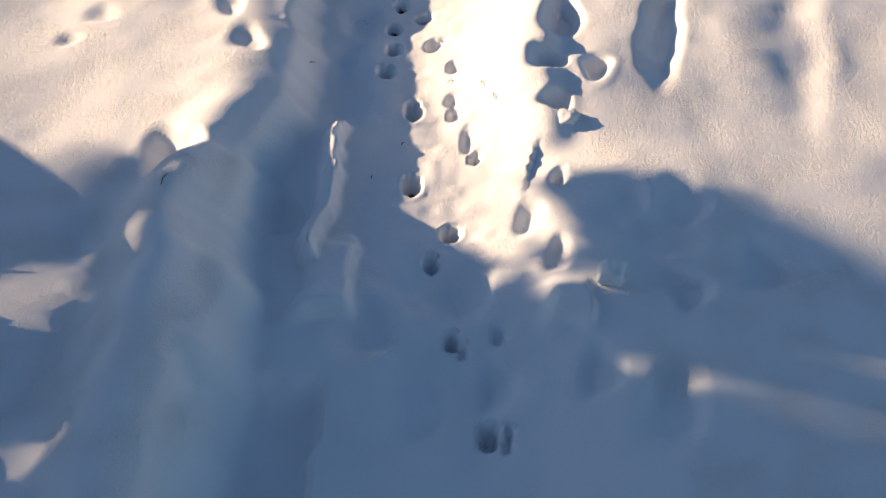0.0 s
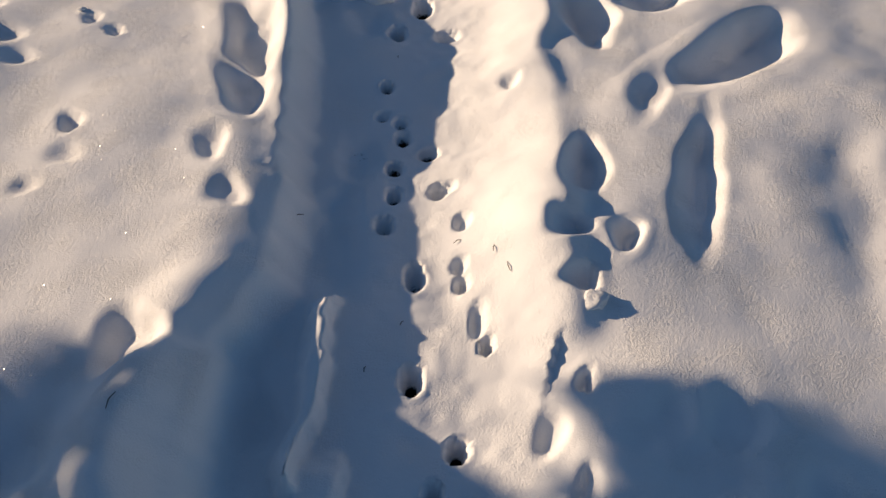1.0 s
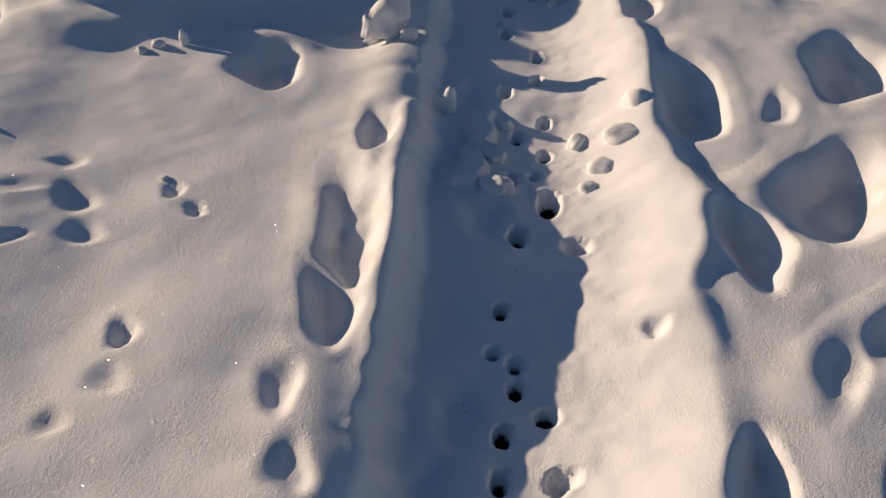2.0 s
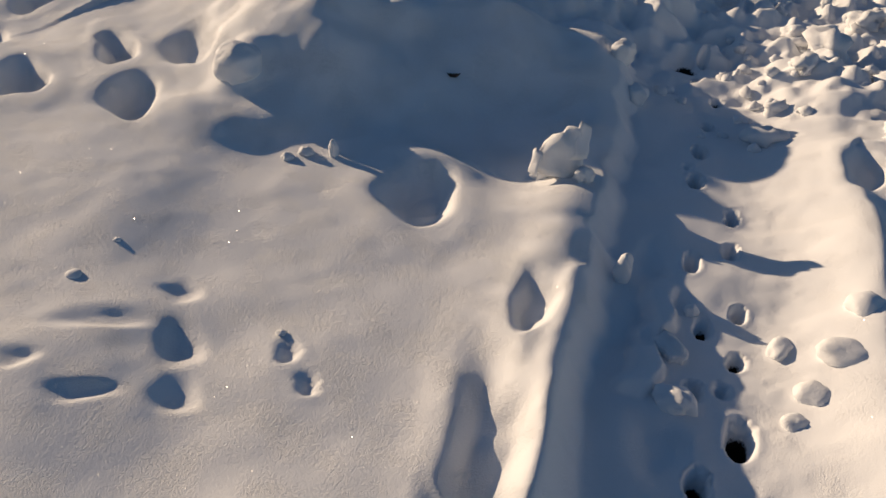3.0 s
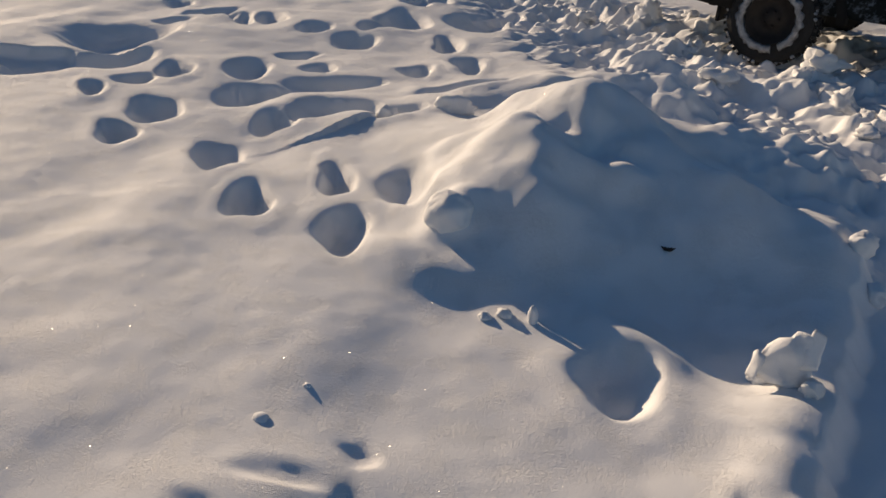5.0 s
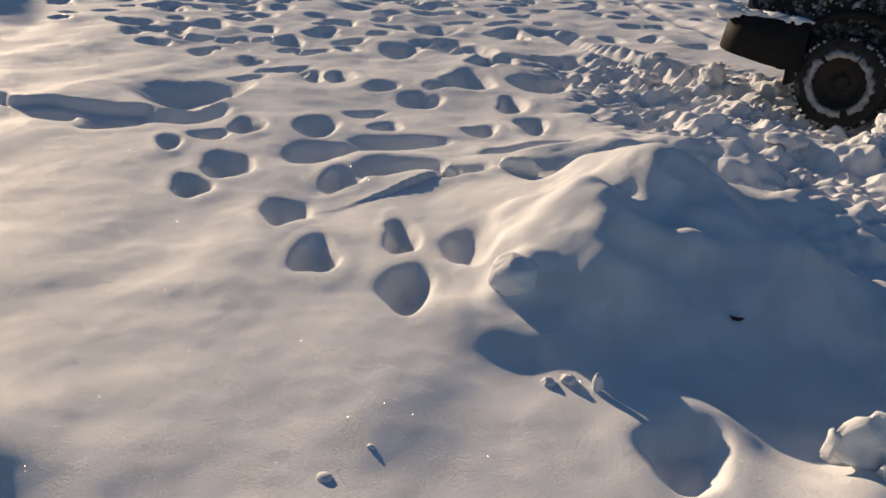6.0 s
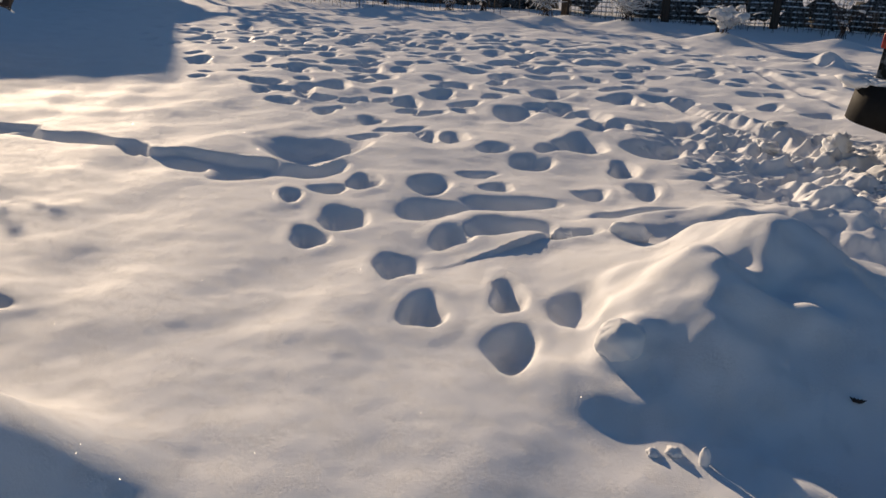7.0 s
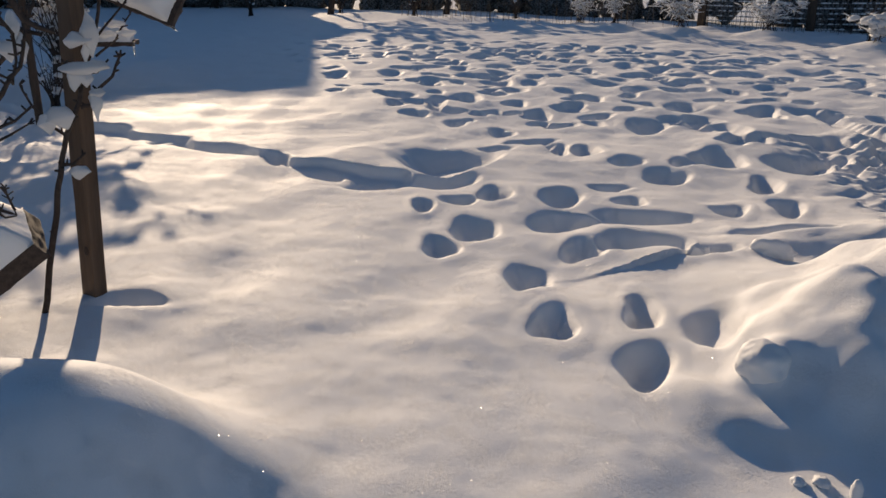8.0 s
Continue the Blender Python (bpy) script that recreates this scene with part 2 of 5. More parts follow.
bank_r = np.exp(-((GX - right - 0.12) / 0.17) ** 2) * 0.016 * smooth(1.1, 1.8, GY) + 0.035 * smooth(0.0, 0.35, GX - right) * (1 - smooth(2.5, 5, GX)) * smooth(1.0, 2.0, GY)
crest = np.interp(GY, [0, 0.9, 1.4, 1.7, 2.2, 3.0, 4.0], [0.05, 0.085, 0.085, 0.035, 0.012, 0.026, 0.034])
bank_l = crest * np.exp(-(np.abs(GX - left + 0.09) / np.where(GX < left - 0.09, 0.11, 0.10)) ** 2)
GZ += (bank_r + bank_l * (1 + 0.4 * lattice(GX, GY, 0.3, 15))) * ends
GZ -= (0.079 + 0.004 * lattice(GX, GY, 0.12, 16)) * into
crumbled = into * smooth(-0.30, -0.05, GX)
GZ += crumbled * (0.003 * lattice(GX, GY, 0.06, 17) + 0.0018 * lattice(GX, GY, 0.03, 18))
TRENCH = into > 0.02

# the heap of shovelled snow beside the path
before = GZ.copy()
bump(-1.86, 4.88, 0.38, 0.30, 10, 0.24, 2.3)
bump(-1.80, 4.72, 0.36, 0.30, 25, 0.13, 2.4)
bump(-1.35, 4.60, 0.42, 0.26, -20, 0.14, 2.6)
bump(-1.92, 4.17, 0.30, 0.33, 40, 0.195, 2.4)
bump(-2.25, 4.22, 0.34, 0.36, 20, 0.085, 2.2)
bump(-2.00, 3.66, 0.22, 0.12, -12, 0.055, 2.6)
bump(-1.78, 3.76, 0.16, 0.10, -12, 0.03, 2.6)
bump(-1.55, 4.25, 0.35, 0.25, 10, 0.075, 2.6)
bump(-1.05, 4.75, 0.35, 0.30, 0, 0.10, 2.6)
bump(-2.30, 4.75, 0.5, 0.35, 20, 0.14, 2.4)
bump(-1.98, 3.90, 0.11, 0.11, 0, 0.07, 3)
bump(-2.10, 4.42, 0.16, 0.13, 30, 0.06, 2.4)
bump(-1.70, 4.08, 0.26, 0.22, 0, 0.085, 2.4)
bump(-1.80, 4.30, 0.15, 0.12, 0, 0.055, 2.6)
bump(-1.62, 4.42, 0.13, 0.11, 0, 0.05, 2.6)
for x, y, r, h in ((-1.74, 4.66, 0.13, 0.02), (-1.52, 4.45, 0.10, 0.03), (-1.66, 4.36, 0.10, 0.03), (-1.98, 4.34, 0.14, 0.06), (-1.88, 4.52, 0.08, -0.03), (-2.15, 4.55, 0.11, 0.045), (-2.02, 4.42, 0.09, 0.035), (-2.32, 4.42, 0.10, 0.03), (-1.83, 4.48, 0.10, 0.045), (-1.62, 4.60, 0.09, 0.04), (-2.35, 4.85, 0.12, 0.04), (-1.2, 4.6, 0.08, 0.03)):
    bump(x, y, r, r * 0.8, 30, h, 2.4)
bump(-1.60, 5.35, 0.8, 0.3, 20, 0.16, 2.4)
HEAP = (GZ - before) > 0.02
heap_height = np.clip(GZ - before, 0, 1)
bump(-1.0, 3.92, 0.42, 0.25, -10, -0.032, 3.0)
bump(-1.15, 3.74, 0.17, 0.06, -14, 0.035, 2.4)
GZ += heap_height * (0.14 * lattice(GX + 0.3 * GY, GY, 0.26, 21) + 0.05 * lattice(GX, GY, 0.14, 22) + 0.006 * lattice(GX, GY, 0.045, 23))

# small drifts round the shrubs by the fence
for x, y, r, h in ((-6.05, 14.95, 0.33, 0.26), (-9.0, 16.86, 0.6, 0.24), (-12.12, 17.99, 0.7, 0.22), (-13.75, 16.99, 0.7, 0.22), (-7.38, 18.61, 0.5, 0.2), (-15.6, 16.7, 0.6, 0.2)):
    bump(x, y, r, r * 0.8, 20, h, 1.7)

# a snow-covered hump near the wooden post
bump(-2.65, 1.55, 0.50, 0.60, 10, 0.38, 3.4)
bump(-2.45, 2.0, 0.5, 0.25, 60, 0.04, 2.0)

dent(-4.02, 2.22, 0.16, 0.10, 60, 0.06, 0.5)
# a line of old tracks that runs off over the field
trail = [(-10.6, 2.2), (-9.3, 2.65), (-8.05, 3.05), (-7.44, 3.35), (-7.03, 3.51), (-6.70, 3.74), (-6.27, 3.90), (-5.79, 4.14), (-5.44, 4.38)]
GZ -= (0.06 + 0.02 * lattice(GX, GY, 0.4, 33)) * (1 - smooth(0.07, 0.17, along(trail, GX, GY) + 0.085 * lattice(GX, GY, 0.25, 32)))


def slab(x0, x1, y0, y1, height, edge=0.015, seed=50):
    """A raised or sunken plate of crusted snow with a broken outline."""
    w = window((x0 + x1) / 2, (y0 + y1) / 2, max(x1 - x0, y1 - y0))
    wob = 0.02 * lattice(GX[w], GY[w], 0.11, seed) + 0.008 * lattice(GX[w], GY[w], 0.035, seed + 1)
    x, y = GX[w] + wob, GY[w] + wob
    GZ[w] += height * smooth(x0 - edge, x0 + edge, x) * (1 - smooth(x1 - edge * 0.4, x1 + edge * 0.4, x)) * smooth(y0 - edge, y0 + edge, y) * (1 - smooth(y1 - 3 * edge, y1 + edge, y))


# plates of crust that broke from the edge of the path, and blocky boot holes
slab(-0.300, -0.262, 1.14, 1.60, 0.050)
slab(-0.29, -0.20, 0.98, 1.22, 0.035, 0.02, 52)
slab(-0.47, -0.24, 0.45, 0.84, -0.045, 0.02, 54)
slab(-0.37, -0.30, 3.0, 3.45, 0.03, 0.02, 60)
slab(0.22, 0.32, 1.50, 1.62, 0.004, 0.03, 62)
slab(0.20, 0.30, 0.95, 1.06, 0.03, 0.02, 64)
# paw prints along the trodden path
paw(0.084, 0.735, 0.021, 0.028, -6, 0.05)
paw(0.015, 0.947, 0.015, 0.022, -1, 0.05)
paw(0.038, 0.925, 0.013, 0.018, -2, 0.02)
paw(0.113, 0.959, 0.016, 0.025, -7, 0.018)
paw(-0.026, 1.153, 0.017, 0.024, 1, 0.05)
paw(0.119, 0.724, 0.009, 0.028, -9, 0.02)
paw(-0.158, 1.861, 0.021, 0.030, 6, 0.05)
paw(-0.076, 1.404, 0.021, 0.034, 4, 0.065)
paw(-0.079, 1.690, 0.021, 0.039, 3, 0.05)
paw(-0.147, 2.100, 0.021, 0.031, 5, 0.05)
paw(-0.059, 2.167, 0.026, 0.025, 2, 0.035)
paw(0.016, 1.244, 0.020, 0.026, -2, 0.065)
paw(-0.141, 1.980, 0.019, 0.033, 5, 0.05)
paw(-0.129, 2.236, 0.019, 0.026, 4, 0.05)
paw(-0.136, 2.307, 0.019, 0.025, 4, 0.035)
paw(-0.190, 2.339, 0.019, 0.022, 6, 0.03)
paw(-0.187, 2.471, 0.015, 0.027, 5, 0.05)
paw(-0.169, 2.764, 0.024, 0.047, 4, 0.05)
paw(-0.094, 2.939, 0.032, 0.061, 2, 0.05)
paw(-0.029, 1.990, 0.022, 0.029, 1, 0.04)
paw(-0.003, 2.000, 0.017, 0.022, -0, 0.02)
paw(0.031, 1.850, 0.020, 0.030, -2, 0.02)
paw(0.023, 1.712, 0.016, 0.021, -1, 0.02)
paw(0.029, 1.660, 0.015, 0.024, -2, 0.03)
paw(0.078, 1.480, 0.015, 0.021, -5, 0.035)
paw(0.062, 1.553, 0.017, 0.047, -4, 0.015)
paw(-0.188, 2.477, 0.018, 0.023, 3, 0.05)
paw(-0.173, 2.761, 0.025, 0.033, 2, 0.05)
paw(-0.091, 2.931, 0.024, 0.042, -1, 0.05)
paw(-0.210, 3.056, 0.022, 0.037, 3, 0.05)
paw(-0.144, 3.086, 0.019, 0.031, 1, 0.03)
paw(-0.121, 3.212, 0.016, 0.031, 0, 0.025)
paw(-0.214, 3.308, 0.020, 0.036, 2, 0.05)
paw(-0.130, 3.393, 0.019, 0.031, 0, 0.05)
paw(-0.278, 3.568, 0.022, 0.043, 4, 0.05)
paw(-0.176, 3.673, 0.022, 0.045, 1, 0.05)
paw(-0.191, 3.912, 0.017, 0.026, 1, 0.03)
paw(-0.325, 4.095, 0.023, 0.040, 4, 0.05)
paw(-0.012, 2.743, 0.039, 0.030, -4, 0.03)
paw(-0.339, 4.329, 0.024, 0.039, 4, 0.05)
paw(-0.265, 3.004, 0.020, 0.024, 4, 0.02)
paw(-0.185, 3.876, 0.020, 0.032, -6, 0.05)
paw(-0.318, 4.070, 0.025, 0.036, -2, 0.05)
paw(-0.329, 4.300, 0.023, 0.033, -2, 0.05)
paw(-0.361, 4.180, 0.015, 0.023, -1, 0.02)
paw(-0.119, 3.208, 0.021, 0.031, -11, 0.03)
paw(-0.329, 4.568, 0.023, 0.034, -2, 0.05)
paw(-0.320, 4.837, 0.024, 0.039, -2, 0.05)
paw(-0.301, 5.125, 0.024, 0.044, -2, 0.05)
paw(-0.420, 5.044, 0.023, 0.043, 0, 0.05)
paw(-0.467, 5.701, 0.024, 0.050, 1, 0.05)
paw(-0.422, 5.266, 0.022, 0.034, 0, 0.05)
# heel pits on the floor of the path
dent(-0.286, 1.789, 0.099, 0.144, 12, 0.019, 0.5)
dent(-0.245, 2.145, 0.063, 0.111, 8, 0.019, 0.5)
dent(-0.274, 1.950, 0.063, 0.086, 10, 0.019, 0.5)
dent(-0.252, 2.162, 0.054, 0.099, 7, 0.020, 0.5)
dent(-0.387, 3.549, 0.055, 0.120, 6, 0.020, 0.5)
dent(-0.369, 3.258, 0.054, 0.126, 6, 0.020, 0.5)
dent(-0.264, 2.837, 0.079, 0.108, 5, 0.020, 0.5)
dent(-0.244, 2.143, 0.059, 0.114, 6, 0.019, 0.5)
dent(-0.052, 0.800, 0.063, 0.124, 4, 0.019, 0.5)
dent(0.043, 1.073, 0.071, 0.092, -2, 0.019, 0.5)
dent(0.103, 0.837, 0.043, 0.064, -7, 0.019, 0.5)
# dents in the snow beside the path
dent(-0.630, 1.430, 0.085, 0.094, 32, 0.06, 0.6)
dent(-0.974, 2.044, 0.048, 0.051, 31, 0.014, 0.9)
dent(-1.006, 2.182, 0.030, 0.056, 30, 0.028, 0.7)
dent(-1.031, 1.926, 0.033, 0.043, 35, 0.014, 0.9)
dent(-1.123, 2.729, 0.025, 0.048, 26, 0.02, 0.4)
dent(-1.023, 2.644, 0.019, 0.038, 25, 0.02, 0.4)
dent(0.600, 1.930, 0.060, 0.270, -14, 0.031, 0.8)
dent(0.330, 1.970, 0.062, 0.110, -8, 0.050, 0.6)
dent(0.262, 1.745, 0.050, 0.050, -13, 0.045, 0.6)
dent(0.388, 1.725, 0.037, 0.046, -17, 0.04, 0.4)
dent(0.275, 1.600, 0.040, 0.035, -13, 0.030, 0.3)
dent(0.850, 2.520, 0.115, 0.270, -48, 0.085, 0.5)
dent(0.420, 2.690, 0.085, 0.165, 8, 0.075, 0.5)
dent(0.680, 3.000, 0.140, 0.310, -30, 0.095, 0.5)
dent(0.340, 3.450, 0.105, 0.240, 4, 0.085, 0.5)
dent(0.900, 3.760, 0.150, 0.300, -22, 0.10, 0.5)
dent(0.190, 4.180, 0.075, 0.150, -8, 0.06, 0.4)
dent(0.545, 2.300, 0.060, 0.150, -20, 0.020, 0.8)
dent(0.600, 3.430, 0.050, 0.090, -10, 0.020, 0.8)
dent(0.93, 1.86, 0.12, 0.36, -12, 0.022, 0.9)
dent(0.168, 2.395, 0.028, 0.032, -12, 0.02, 0.5)
dent(0.262, 1.361, 0.023, 0.027, -16, 0.03, 0.3)
dent(0.435, 1.175, 0.119, 0.100, -31, 0.025, 0.5)
dent(0.190, 1.263, 0.035, 0.055, -13, 0.02, 0.6)
dent(-0.605, 2.070, 0.050, 0.085, 18, 0.024, 0.8)
dent(-0.525, 1.875, 0.045, 0.070, 16, 0.022, 0.8)
dent(-0.608, 2.670, 0.098, 0.300, 12, 0.058, 0.5)
dent(-0.585, 2.520, 0.080, 0.130, 14, 0.046, 0.5)
dent(-0.580, 2.360, 0.075, 0.170, 14, 0.045, 0.5)
dent(-0.635, 3.130, 0.060, 0.140, 10, 0.045, 0.5)
dent(-1.130, 3.541, 0.131, 0.162, 21, 0.085, 0.4)
dent(-1.483, 2.828, 0.047, 0.048, 42, 0.014, 0.9)
dent(-1.595, 2.641, 0.051, 0.117, -59, 0.017, 0.95)
dent(-1.369, 2.657, 0.058, 0.094, 44, 0.018, 0.95)
dent(-1.667, 2.451, 0.037, 0.063, -66, 0.015, 0.95)
dent(-1.278, 2.512, 0.055, 0.063, 74, 0.018, 0.95)
dent(-1.465, 2.432, 0.034, 0.078, -60, 0.015, 0.95)
dent(-1.496, 2.829, 0.041, 0.047, -80, 0.016, 0.95)
dent(-1.738, 2.315, 0.038, 0.080, -63, 0.016, 0.95)
bump(-1.56, 2.60, 0.26, 0.20, 40, 0.024, 2.2)
dent(-1.133, 2.739, 0.025, 0.032, 34, 0.012, 0.9)
dent(-1.040, 2.657, 0.022, 0.029, 32, 0.012, 0.9)
dent(-2.36, 4.13, 0.12, 0.22, 38, 0.085, 0.6)
dent(0.390, 1.239, 0.072, 0.103, -17, 0.022, 0.35)
dent(0.518, 1.262, 0.065, 0.096, -22, 0.022, 0.35)
dent(0.244, 1.139, 0.031, 0.055, -12, 0.022, 0.35)
dent(0.423, 1.076, 0.098, 0.060, -21, 0.022, 0.35)
dent(0.486, 1.017, 0.059, 0.064, -26, 0.022, 0.35)
dent(0.294, 0.842, 0.040, 0.077, -19, 0.022, 0.35)
dent(0.409, 0.764, 0.063, 0.135, -28, 0.022, 0.35)
dent(-0.440, 1.053, 0.097, 0.171, 23, 0.022, 0.35)
dent(-0.389, 1.338, 0.058, 0.115, 16, 0.022, 0.35)
dent(-0.764, 1.179, 0.072, 0.091, 33, 0.022, 0.35)
dent(0.649, 1.099, 0.082, 0.100, -31, 0.022, 0.35)
dent(-0.159, 0.967, 0.066, 0.084, 9, 0.022, 0.35)
# boot prints across the untouched field
dent(-5.69, 5.02, 0.420, 0.500, 57, 0.150, 0.2)
dent(-3.32, 3.92, 0.110, 0.214, 50, 0.098, 0.25)
dent(-2.82, 3.67, 0.096, 0.186, 48, 0.088, 0.25)
dent(-2.69, 4.05, 0.075, 0.203, 42, 0.090, 0.25)
dent(-2.34, 3.70, 0.104, 0.183, 39, 0.085, 0.25)
dent(-4.12, 4.17, 0.135, 0.237, 55, 0.107, 0.25)
dent(-3.97, 3.84, 0.096, 0.188, 58, 0.092, 0.25)
dent(-3.48, 4.44, 0.116, 0.191, 43, 0.089, 0.25)
dent(-4.65, 4.16, 0.062, 0.164, 58, 0.084, 0.25)
dent(-4.66, 4.45, 0.122, 0.137, -33, 0.072, 0.25)
dent(-4.64, 4.72, 0.104, 0.215, 52, 0.099, 0.25)
dent(-7.31, 3.35, 0.155, 0.213, -83, 0.100, 0.25)
dent(-6.89, 3.63, 0.196, 0.263, -51, 0.105, 0.25)
dent(-6.37, 3.88, 0.118, 0.250, 71, 0.115, 0.25)
dent(-5.78, 4.02, 0.182, 0.210, -85, 0.100, 0.25)
dent(-5.33, 4.21, 0.199, 0.234, -45, 0.101, 0.25)
dent(-5.16, 4.60, 0.208, 0.280, -34, 0.104, 0.25)
dent(-4.31, 5.01, 0.140, 0.212, 43, 0.096, 0.25)
dent(-3.93, 4.72, 0.205, 0.245, -17, 0.100, 0.25)
dent(-3.72, 5.09, 0.188, 0.304, -27, 0.096, 0.25)
dent(-3.37, 4.72, 0.192, 0.275, -25, 0.096, 0.25)
dent(-3.00, 4.86, 0.113, 0.167, -22, 0.069, 0.25)
dent(-2.56, 5.28, 0.079, 0.123, 10, 0.060, 0.25)
dent(-2.99, 5.47, 0.114, 0.277, -31, 0.075, 0.25)
dent(-3.54, 5.74, 0.099, 0.171, 28, 0.077, 0.25)
dent(-3.38, 6.09, 0.101, 0.252, 30, 0.096, 0.25)
dent(-3.86, 6.53, 0.102, 0.309, 33, 0.112, 0.25)
dent(-4.39, 6.09, 0.156, 0.244, 30, 0.100, 0.25)
dent(-4.84, 6.15, 0.135, 0.174, 18, 0.080, 0.25)
dent(-5.55, 6.06, 0.115, 0.256, 47, 0.109, 0.25)
dent(-5.39, 6.23, 0.115, 0.280, 45, 0.115, 0.25)
dent(-4.36, 5.50, 0.092, 0.143, -25, 0.062, 0.25)
dent(-4.03, 5.36, 0.092, 0.144, 36, 0.073, 0.25)
dent(-5.74, 5.58, 0.131, 0.165, -22, 0.075, 0.25)
dent(-5.92, 5.96, 0.105, 0.126, 31, 0.070, 0.25)
dent(-6.49, 6.18, 0.116, 0.229, 50, 0.103, 0.25)
dent(-7.05, 6.04, 0.109, 0.217, 54, 0.100, 0.25)
dent(-7.69, 6.24, 0.104, 0.144, 52, 0.077, 0.25)
dent(-8.28, 6.09, 0.119, 0.233, 59, 0.107, 0.25)
dent(-7.38, 6.74, 0.127, 0.151, 29, 0.077, 0.25)
dent(-4.56, 6.91, 0.190, 0.369, 31, 0.131, 0.25)
dent(-4.57, 6.53, 0.129, 0.196, 25, 0.085, 0.25)
dent(-4.16, 7.38, 0.240, 0.437, 21, 0.140, 0.25)
dent(-5.04, 7.76, 0.113, 0.265, 32, 0.101, 0.25)
dent(-5.91, 7.53, 0.193, 0.391, 37, 0.143, 0.25)
dent(-6.59, 7.52, 0.157, 0.204, 5, 0.086, 0.25)
dent(-7.01, 7.05, 0.147, 0.288, 46, 0.119, 0.25)
dent(-8.27, 7.00, 0.206, 0.393, 52, 0.156, 0.25)
dent(-8.85, 6.34, 0.114, 0.220, 59, 0.103, 0.25)
dent(-9.61, 7.36, 0.144, 0.388, 56, 0.156, 0.25)
dent(-9.20, 8.24, 0.149, 0.406, 51, 0.158, 0.25)
dent(-7.66, 7.27, 0.149, 0.209, 40, 0.095, 0.25)
dent(-7.52, 8.27, 0.183, 0.285, 34, 0.114, 0.25)
dent(-6.46, 6.89, 0.160, 0.201, 23, 0.090, 0.25)
dent(-6.58, 8.87, 0.247, 0.415, 26, 0.143, 0.25)
dent(-7.76, 9.39, 0.173, 0.391, 38, 0.142, 0.25)
dent(-5.86, 8.26, 0.189, 0.304, 24, 0.112, 0.25)
dent(-5.90, 9.30, 0.183, 0.396, 28, 0.133, 0.25)
dent(-4.55, 8.43, 0.189, 0.331, 14, 0.109, 0.25)
dent(-4.20, 8.65, 0.156, 0.270, -6, 0.084, 0.25)
# footprints without number towards the fence
PRESSED = np.zeros_like(GZ)
for k in range(540):
    d, side = rng.uniform(0, 1) ** 0.8, rng.normal(0, 1)
    x, y = -4.4 - 10.5 * d + 2.1 * side, 7.0 + 9.5 * d + 1.7 * side
    if y - 5.4 < -(x + 6.3) * 0.12 or (x < -9.6 and y < 6.5) or y * 0.84 - x * 0.54 > 18:
        continue
    s = rng.uniform(0.10, 0.2)
    a, b, rot, depth = s * rng.uniform(0.75, 1.0), s * rng.uniform(1.0, 1.6), rng.normal(45, 30), rng.uniform(0.06, 0.11)
    w = window(x, y, 2 * b)
    u, v = local(x, y, rot, w)
    r = np.hypot(u / a, v / b) * (1 + 0.14 * lattice(GX[w], GY[w], 0.16, 92))
    PRESSED[w] = np.maximum(PRESSED[w], depth * (1 - smooth(0.4, 1.15, r)))
ridge([(0.23, 1.5, 0.5), (0.235, 1.75, 1.0), (0.27, 2.0, 0.7), (0.27, 2.25, 0.45), (0.24, 2.5, 0.7), (0.30, 2.85, 1.0), (0.20, 3.25, 1.0), (0.18, 3.7, 1.0), (0.14, 4.3, 0.6)], 0.042, 0.13, 0.05, 65)
ridge([(-0.43, 2.05, 0.2), (-0.475, 2.42, 1.0), (-0.50, 2.7, 1.1), (-0.53, 2.95, 0.8), (-0.56, 3.3, 0.7)], 0.030, 0.035, 0.05, 67)
ridge([(-3.0, 4.85, 0.5), (-2.75, 5.5, 1.0), (-2.4, 6.0, 1.1), (-1.9, 6.1, 0.8)], 0.12, 0.45, 0.22, 69)
for k in range(130):
    x = rng.uniform(-16.0, -8.6)
    y = rng.uniform(6.0 - 0.32 * (x + 9.2), 13.0)
    s = rng.uniform(0.10, 0.18)
    a, b, rot, depth = s * rng.uniform(0.75, 1.0), s * rng.uniform(1.0, 1.7), rng.normal(50, 25), rng.uniform(0.06, 0.12)
    w = window(x, y, 2 * b)
    u, v = local(x, y, rot, w)
    r = np.hypot(u / a, v / b) * (1 + 0.14 * lattice(GX[w], GY[w], 0.16, 92))
    PRESSED[w] = np.maximum(PRESSED[w], depth * (1 - smooth(0.4, 1.15, r)))
GZ += BANKS + RIMS - np.maximum(DENTS, PRESSED)

# the churned lane where the car stands
lane = along([(0.6, 5.6), (-0.6, 6.0), (-2.4, 7.4), (-3.6, 8.4)], GX, GY)
lane = np.minimum(lane, along([(3, 6.2), (-0.5, 6.4), (-2.2, 8.6)], GX, GY))
rough = 1 - smooth(0.4, 1.4, lane)
lumps = 0.06 + 0.06 * lattice(GX, GY, 0.5, 41) + 0.055 * lattice(GX, GY, 0.22, 42) + 0.045 * lattice(GX, GY, 0.1, 43) + 0.03 * lattice(GX, GY, 0.055, 44)
GZ += rough * (lumps - 0.07)


